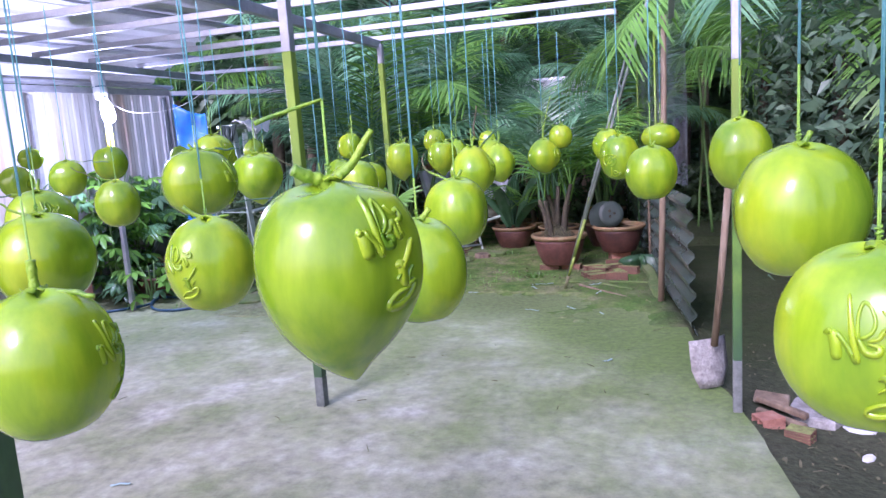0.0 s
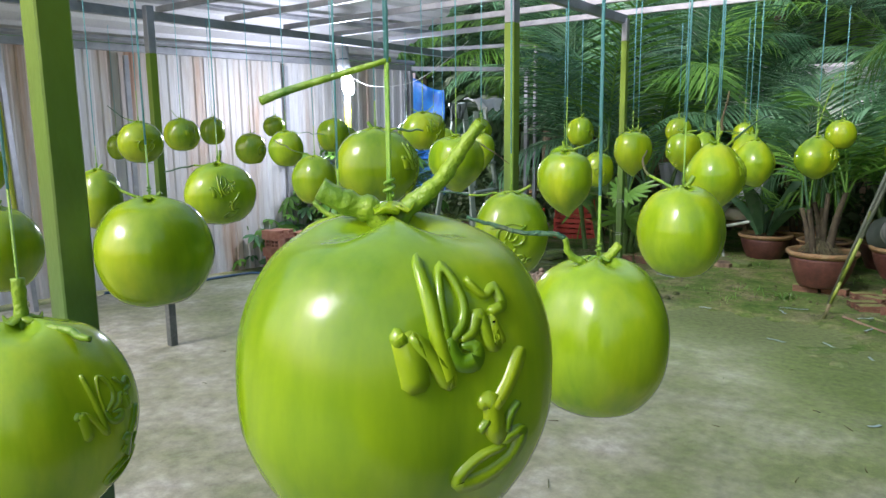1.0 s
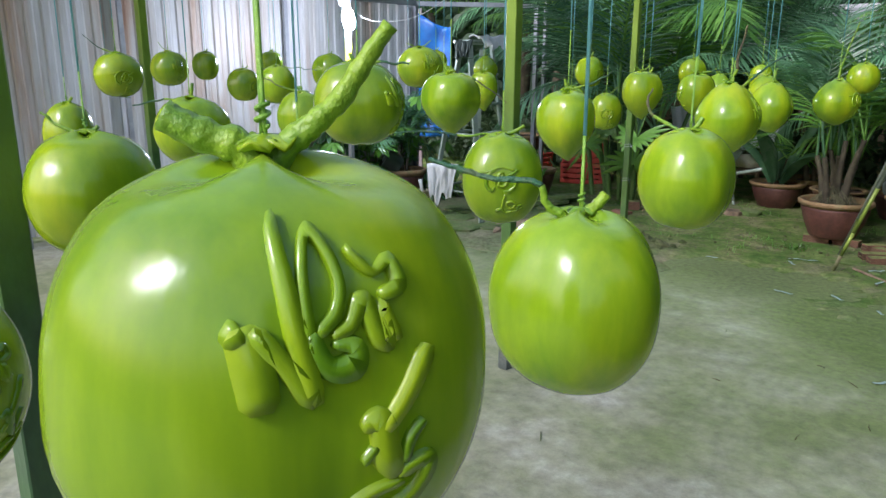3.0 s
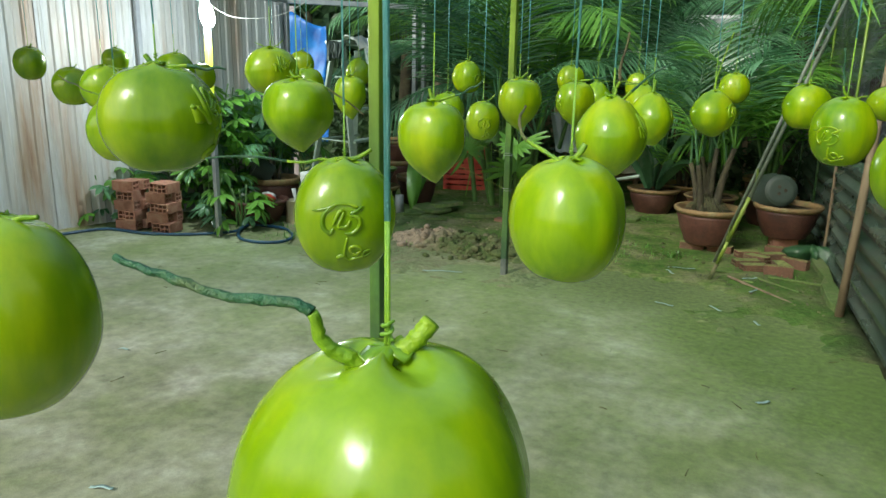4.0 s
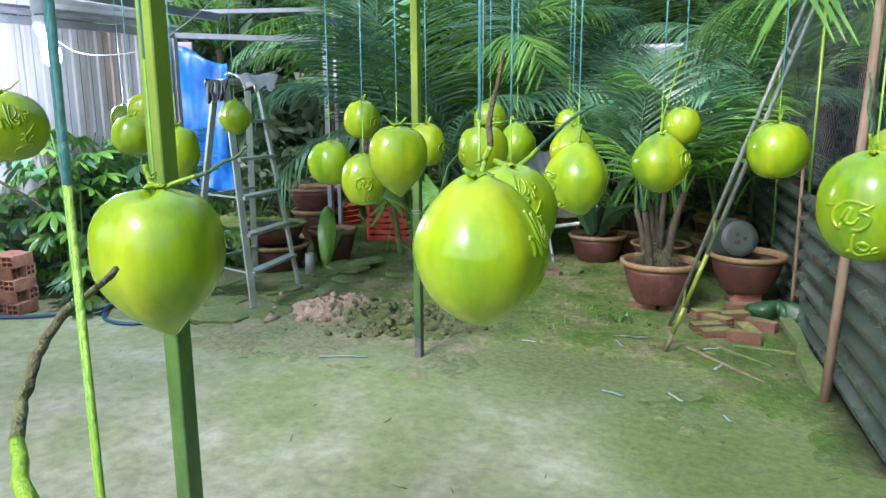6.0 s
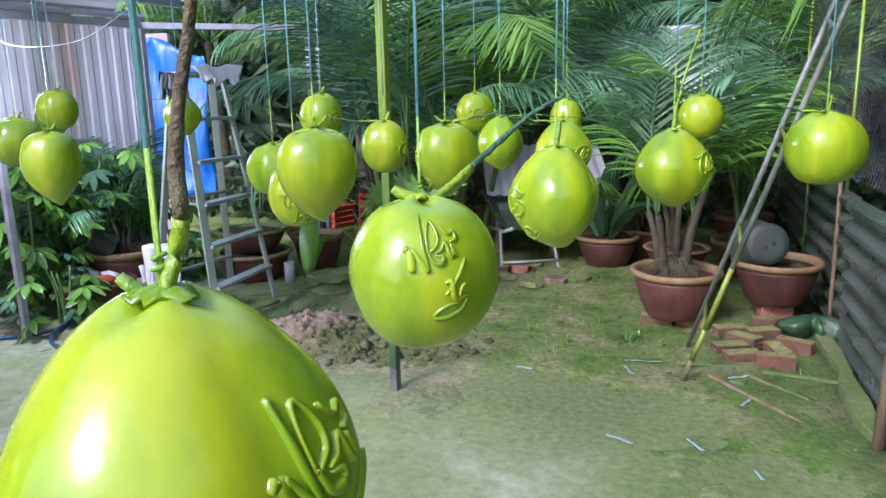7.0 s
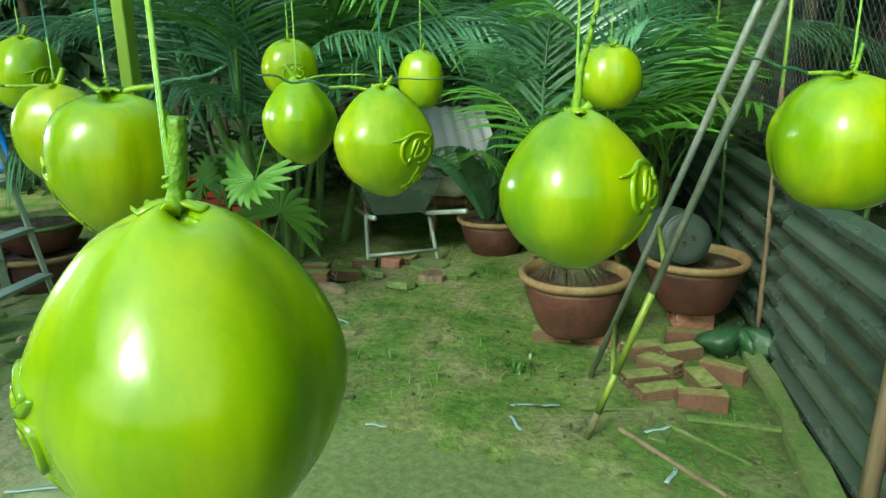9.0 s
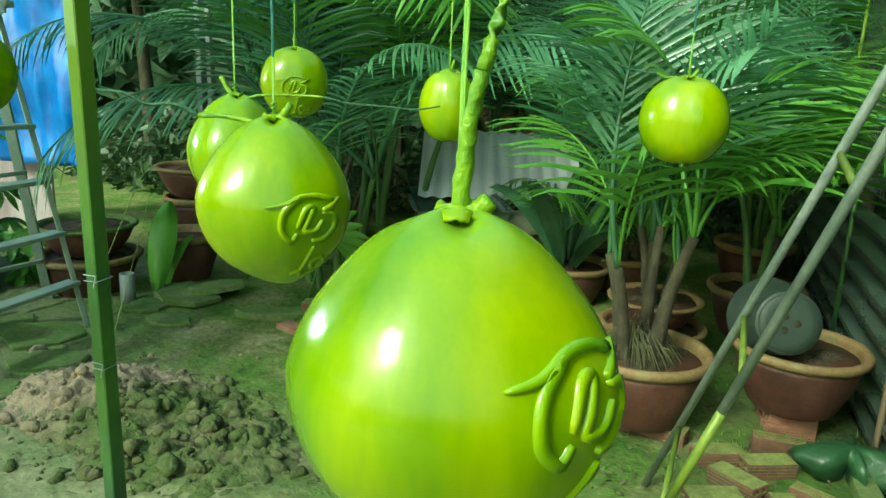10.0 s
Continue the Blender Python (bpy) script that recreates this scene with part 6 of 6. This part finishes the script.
def litter():
    vs, fs = [], []
    r = random.Random(33)
    for i in range(2200):
        x, y = (r.uniform(-1.6, 2.1), r.uniform(5.3, 8.2)) if i % 2 else (r.uniform(2.65, 3.6), r.uniform(1.8, 5.0)) if i % 6 == 0 else (r.gauss(1.7, 0.35), r.gauss(6.3, 0.5)) if i % 12 == 2 else (r.uniform(-1.2, 1.9), r.uniform(5.6, 7.6))
        if edge_distance(x, y) > -0.03:
            continue
        a = r.uniform(0, 6.28)
        d, s = Vector((math.cos(a), math.sin(a), 0)), Vector((-math.sin(a), math.cos(a), 0))
        ln, w = 0.012 + 0.07 * r.random() ** 2, r.uniform(0.0015, 0.007)
        o = Vector((x, y, ground_height(x, y) + 0.006))
        b = len(vs)
        vs += [o - s * w, o + s * w, o + d * ln / 2 - s * w + Vector((0, 0, 0.006)), o + d * ln / 2 + s * w + Vector((0, 0, 0.006)), o + d * ln]
        fs += [[b, b + 1, b + 3, b + 2], [b + 2, b + 3, b + 4]]
    return vs, fs


tagged(part("leaf_litter", litter(), DRYLEAF, smooth=False), "dry brown leaf scraps scattered on the soil", "leaf litter", kind="stuff")


def woods(count, seed, region, size):
    r = random.Random(seed)
    vs, fs = [], []
    for _ in range(count):
        x, y, z = region(r)
        a, t = r.uniform(0, 6.28), r.uniform(-0.9, 0.4)
        d = Vector((math.cos(a) * math.cos(t), math.sin(a) * math.cos(t), math.sin(t)))
        s = d.cross(Vector((r.gauss(0, 1), r.gauss(0, 1), r.gauss(0, 1)))).normalized()
        ln = size * r.uniform(0.5, 1.4)
        w = ln * r.uniform(0.14, 0.28)
        o = Vector((x, y, z))
        b = len(vs)
        vs += [o, o + d * ln * 0.45 + s * w, o + d * ln * 0.45 - s * w, o + d * ln - Vector((0, 0, ln * 0.2))]
        fs += [[b, b + 1, b + 3, b + 2]]
    return vs, fs


def back_region(r):
    a = r.uniform(radians(25), radians(150))
    q = r.uniform(12.5, 15.5)
    z = r.uniform(-0.1, 7.5)
    return 0.3 + q * math.cos(a), 1.5 + q * math.sin(a), z


def side_region(r):
    y = r.uniform(2.5, 13)
    x = 4.6 + r.uniform(0, 2.2) - 0.05 * y
    return x, y, r.uniform(0.0, 6.5) ** 1.0


def low_region(r):
    if r.random() < 0.6:
        x, y = r.uniform(-6.5, -1.9), r.uniform(9.3, 12.0)
    else:
        x, y = r.uniform(-0.6, 3.2), r.uniform(10.4, 12.2)
    return x, y, r.uniform(0.0, 0.9) * r.random() ** 0.5


def vine_region(r):
    k = r.randint(0, 16)
    y = 3.2 + 0.42 * k + r.gauss(0, 0.10)
    return 3.3 + 0.35 * math.sin(k * 2.1) + r.gauss(0, 0.10), y, r.uniform(0.5, 3.8)


tagged(part("far_woods", woods(26000, 1, back_region, 0.55), LEAF_HAZED, smooth=False), "dense green woodland leaves behind the yard, haze put into their colour", "woods", kind="stuff")
tagged(part("hedge_leaves", woods(30000, 2, side_region, 0.24), LEAF_SHADE, smooth=False), "dense foliage beyond the metal fence, its shade put into the colour", "hedge", kind="stuff")
# added filler: shade-coloured leaves stand in for dim clutter and cover bright ground
tagged(part("undergrowth", woods(9000, 4, low_region, 0.16), LEAF_SHADE, smooth=False), "low shade-coloured leaf filler in place of clutter behind the pots and ladder", "undergrowth", kind="stuff")
tagged(part("hanging_creepers", woods(5200, 3, vine_region, 0.10), LEAF_HAZED, smooth=False), "curtain of hanging creepers beyond the fence", "creeper", kind="stuff")
bv, bf = [], []
for j in range(7):
    for i in range(41):
        a = radians(-25 + 235 * i / 40)
        q = 17.5 + 0.8 * noise.noise(Vector((i * 0.4, j * 0.6, 3)))
        bv.append((0.3 + q * math.cos(a), 1.5 + q * math.sin(a), -0.4 + j * (1.55 + 0.25 * noise.noise(Vector((i * 0.7, 2, j))))))
for j in range(6):
    for i in range(40):
        k = j * 41 + i
        bf.append([k, k + 1, k + 42, k + 41])
tagged(part("backdrop", (bv, bf), LEAF_HAZED), "dark wall of distant trees", "woods", kind="structure")
for i, (x, y, h, rr) in enumerate(((-2.6, 12.0, 6.0, 0.13), (1.2, 12.2, 6.5, 0.11), (2.2, 12.4, 6.5, 0.15), (-0.6, 12.1, 6.0, 0.09), (3.6, 10.6, 6.0, 0.12), (4.2, 8.4, 6.0, 0.10), (-4.8, 11.4, 6, 0.12))):
    ob = thing("tree", (x, y, -0.05), "tall bare-trunked tree rising out of the thicket", "tree", "background trees")
    part("trunk", tube(smooth_path([(0, 0, 0), (0.08, 0.05, h * 0.35), (-0.05, 0.1, h * 0.7), (0.12, 0.0, h)], 5), rr, rr * 0.6, 10, 0.12, random.Random(i)), BARK, ob)
    rx = random.Random(500 + i)
    limbs = [tube(smooth_path([(0, 0.05, h * 0.6), (math.cos(b) * 0.6, math.sin(b) * 0.6, h * 0.8), (math.cos(b) * 1.2, math.sin(b) * 1.2, h * 0.95)], 4), rr * 0.35, rr * 0.1, 6) for b in (0.3, 1.9, 3.4, 5.0)]
    part("limbs", merge(*limbs), BARK, ob)
    part("crown", woods(700, 510 + i, lambda r: (r.gauss(0, 0.7), r.gauss(0, 0.7), h * 0.9 + r.gauss(0, 0.55)), 0.3), LEAF_HAZED, ob, smooth=False)
# bamboo canes
for i, (x, y) in enumerate(((2.75, 9.1), (2.62, 9.4), (2.95, 8.7), (3.1, 9.6), (2.45, 9.9))):
    tagged(part("bamboo_cane", tube([(0.004 * math.sin(k * 2.0), 0, 0.25 * k) for k in range(16)], 0.018, 0.013, 8, 0.25, random.Random(i)), STALK, m=pose(x, y, -0.08, 3 * math.sin(i * 2), 4 * math.cos(i * 3), 0)), "yellow-green bamboo cane beyond the fence", "bamboo", "bamboo canes")

# ---- netting above the fence ----


def net(w, h, cell):
    vs, fs = [], []

    def strand(a, b):
        a, b = Vector(a), Vector(b)
        k = len(vs)
        t = 0.0007
        n = 4
        for i in range(n + 1):
            p = a.lerp(b, i / n) + Vector((0, 0.04 * noise.noise(a.lerp(b, i / n) * 1.3), 0))
            vs.extend([p + Vector((t, 0, 0)), p + Vector((-t * 0.5, t, 0)), p + Vector((-t * 0.5, -t, 0))])
        for i in range(n):
            for e in range(3):
                fs.append([k + 3 * i + e, k + 3 * i + (e + 1) % 3, k + 3 * i + 3 + (e + 1) % 3, k + 3 * i + 3 + e])
    s = -h
    while s < w:
        for flip in (0, 1):
            x0, x1 = max(0, s), min(w, s + h)
            z0, z1 = x0 - s, x1 - s
            strand((x0, 0, h - z0 if flip else z0), (x1, 0, h - z1 if flip else z1))
        s += cell
    return vs, fs


netting = thing("netting", (F0.x, F0.y, 0.86), "thin wire netting stretched above the metal fence", "netting")
part("mesh", net(4.0, 1.5, 0.06), STEEL, netting, m=pose(0.1, 0.1, 0, 0, 0, yaw) @ pose(1.0, 0, 0))
for s in (2.9, 4.9):
    part("net_post", tube([(0, 0, -0.9), (0.01, 0, 1.5)], 0.012, 0.011, 7), STEEL_GREEN, netting, m=pose(0.1, 0.1, 0, 0, 0, yaw) @ pose(s, 0.02, 0))
shed = thing("far_shed", (-0.7, 12.6, 0.0), "far shed with a pale corrugated metal roof", "shed", rz=8)
part("roof_sheet", corrugated(3.4, 1.6, 0.2, 0.03), ROOFSHEET, shed, smooth=False, m=pose(-2.0, -1.8, 1.55, -62, 0, 0))
for x in (-1.9, 0.0, 1.3):
    part("shed_post", beam((x, -1.7, 0), (x, -1.7, 1.6), 0.07, 0.07), WOOD, shed, smooth=False)
part("shed_wall", box(3.4, 0.05, 1.9, 0.01, Matrix.Translation((-0.3, -0.4, 0))), WOOD, shed, smooth=False)

roots = []
rr = random.Random(77)
for i in range(130):
    a = rr.uniform(0, 6.28)
    q = rr.uniform(0.04, 0.10)
    e = q + rr.uniform(0.03, 0.12)
    roots.append(tube(smooth_path([(q * math.cos(a), q * math.sin(a), 0.10 * rr.random() + 0.03), ((q + e) / 2 * math.cos(a + 0.2), (q + e) / 2 * math.sin(a + 0.2), 0.05), (e * math.cos(a + 0.3), e * math.sin(a + 0.3), -0.015)], 3), 0.0026, 0.0012, 5))
tagged(part("root_skirt", merge(*roots), DRYLEAF, m=pose(1.11, 7.05, 0.335)), "tangle of dry brown roots in a pot", "roots")
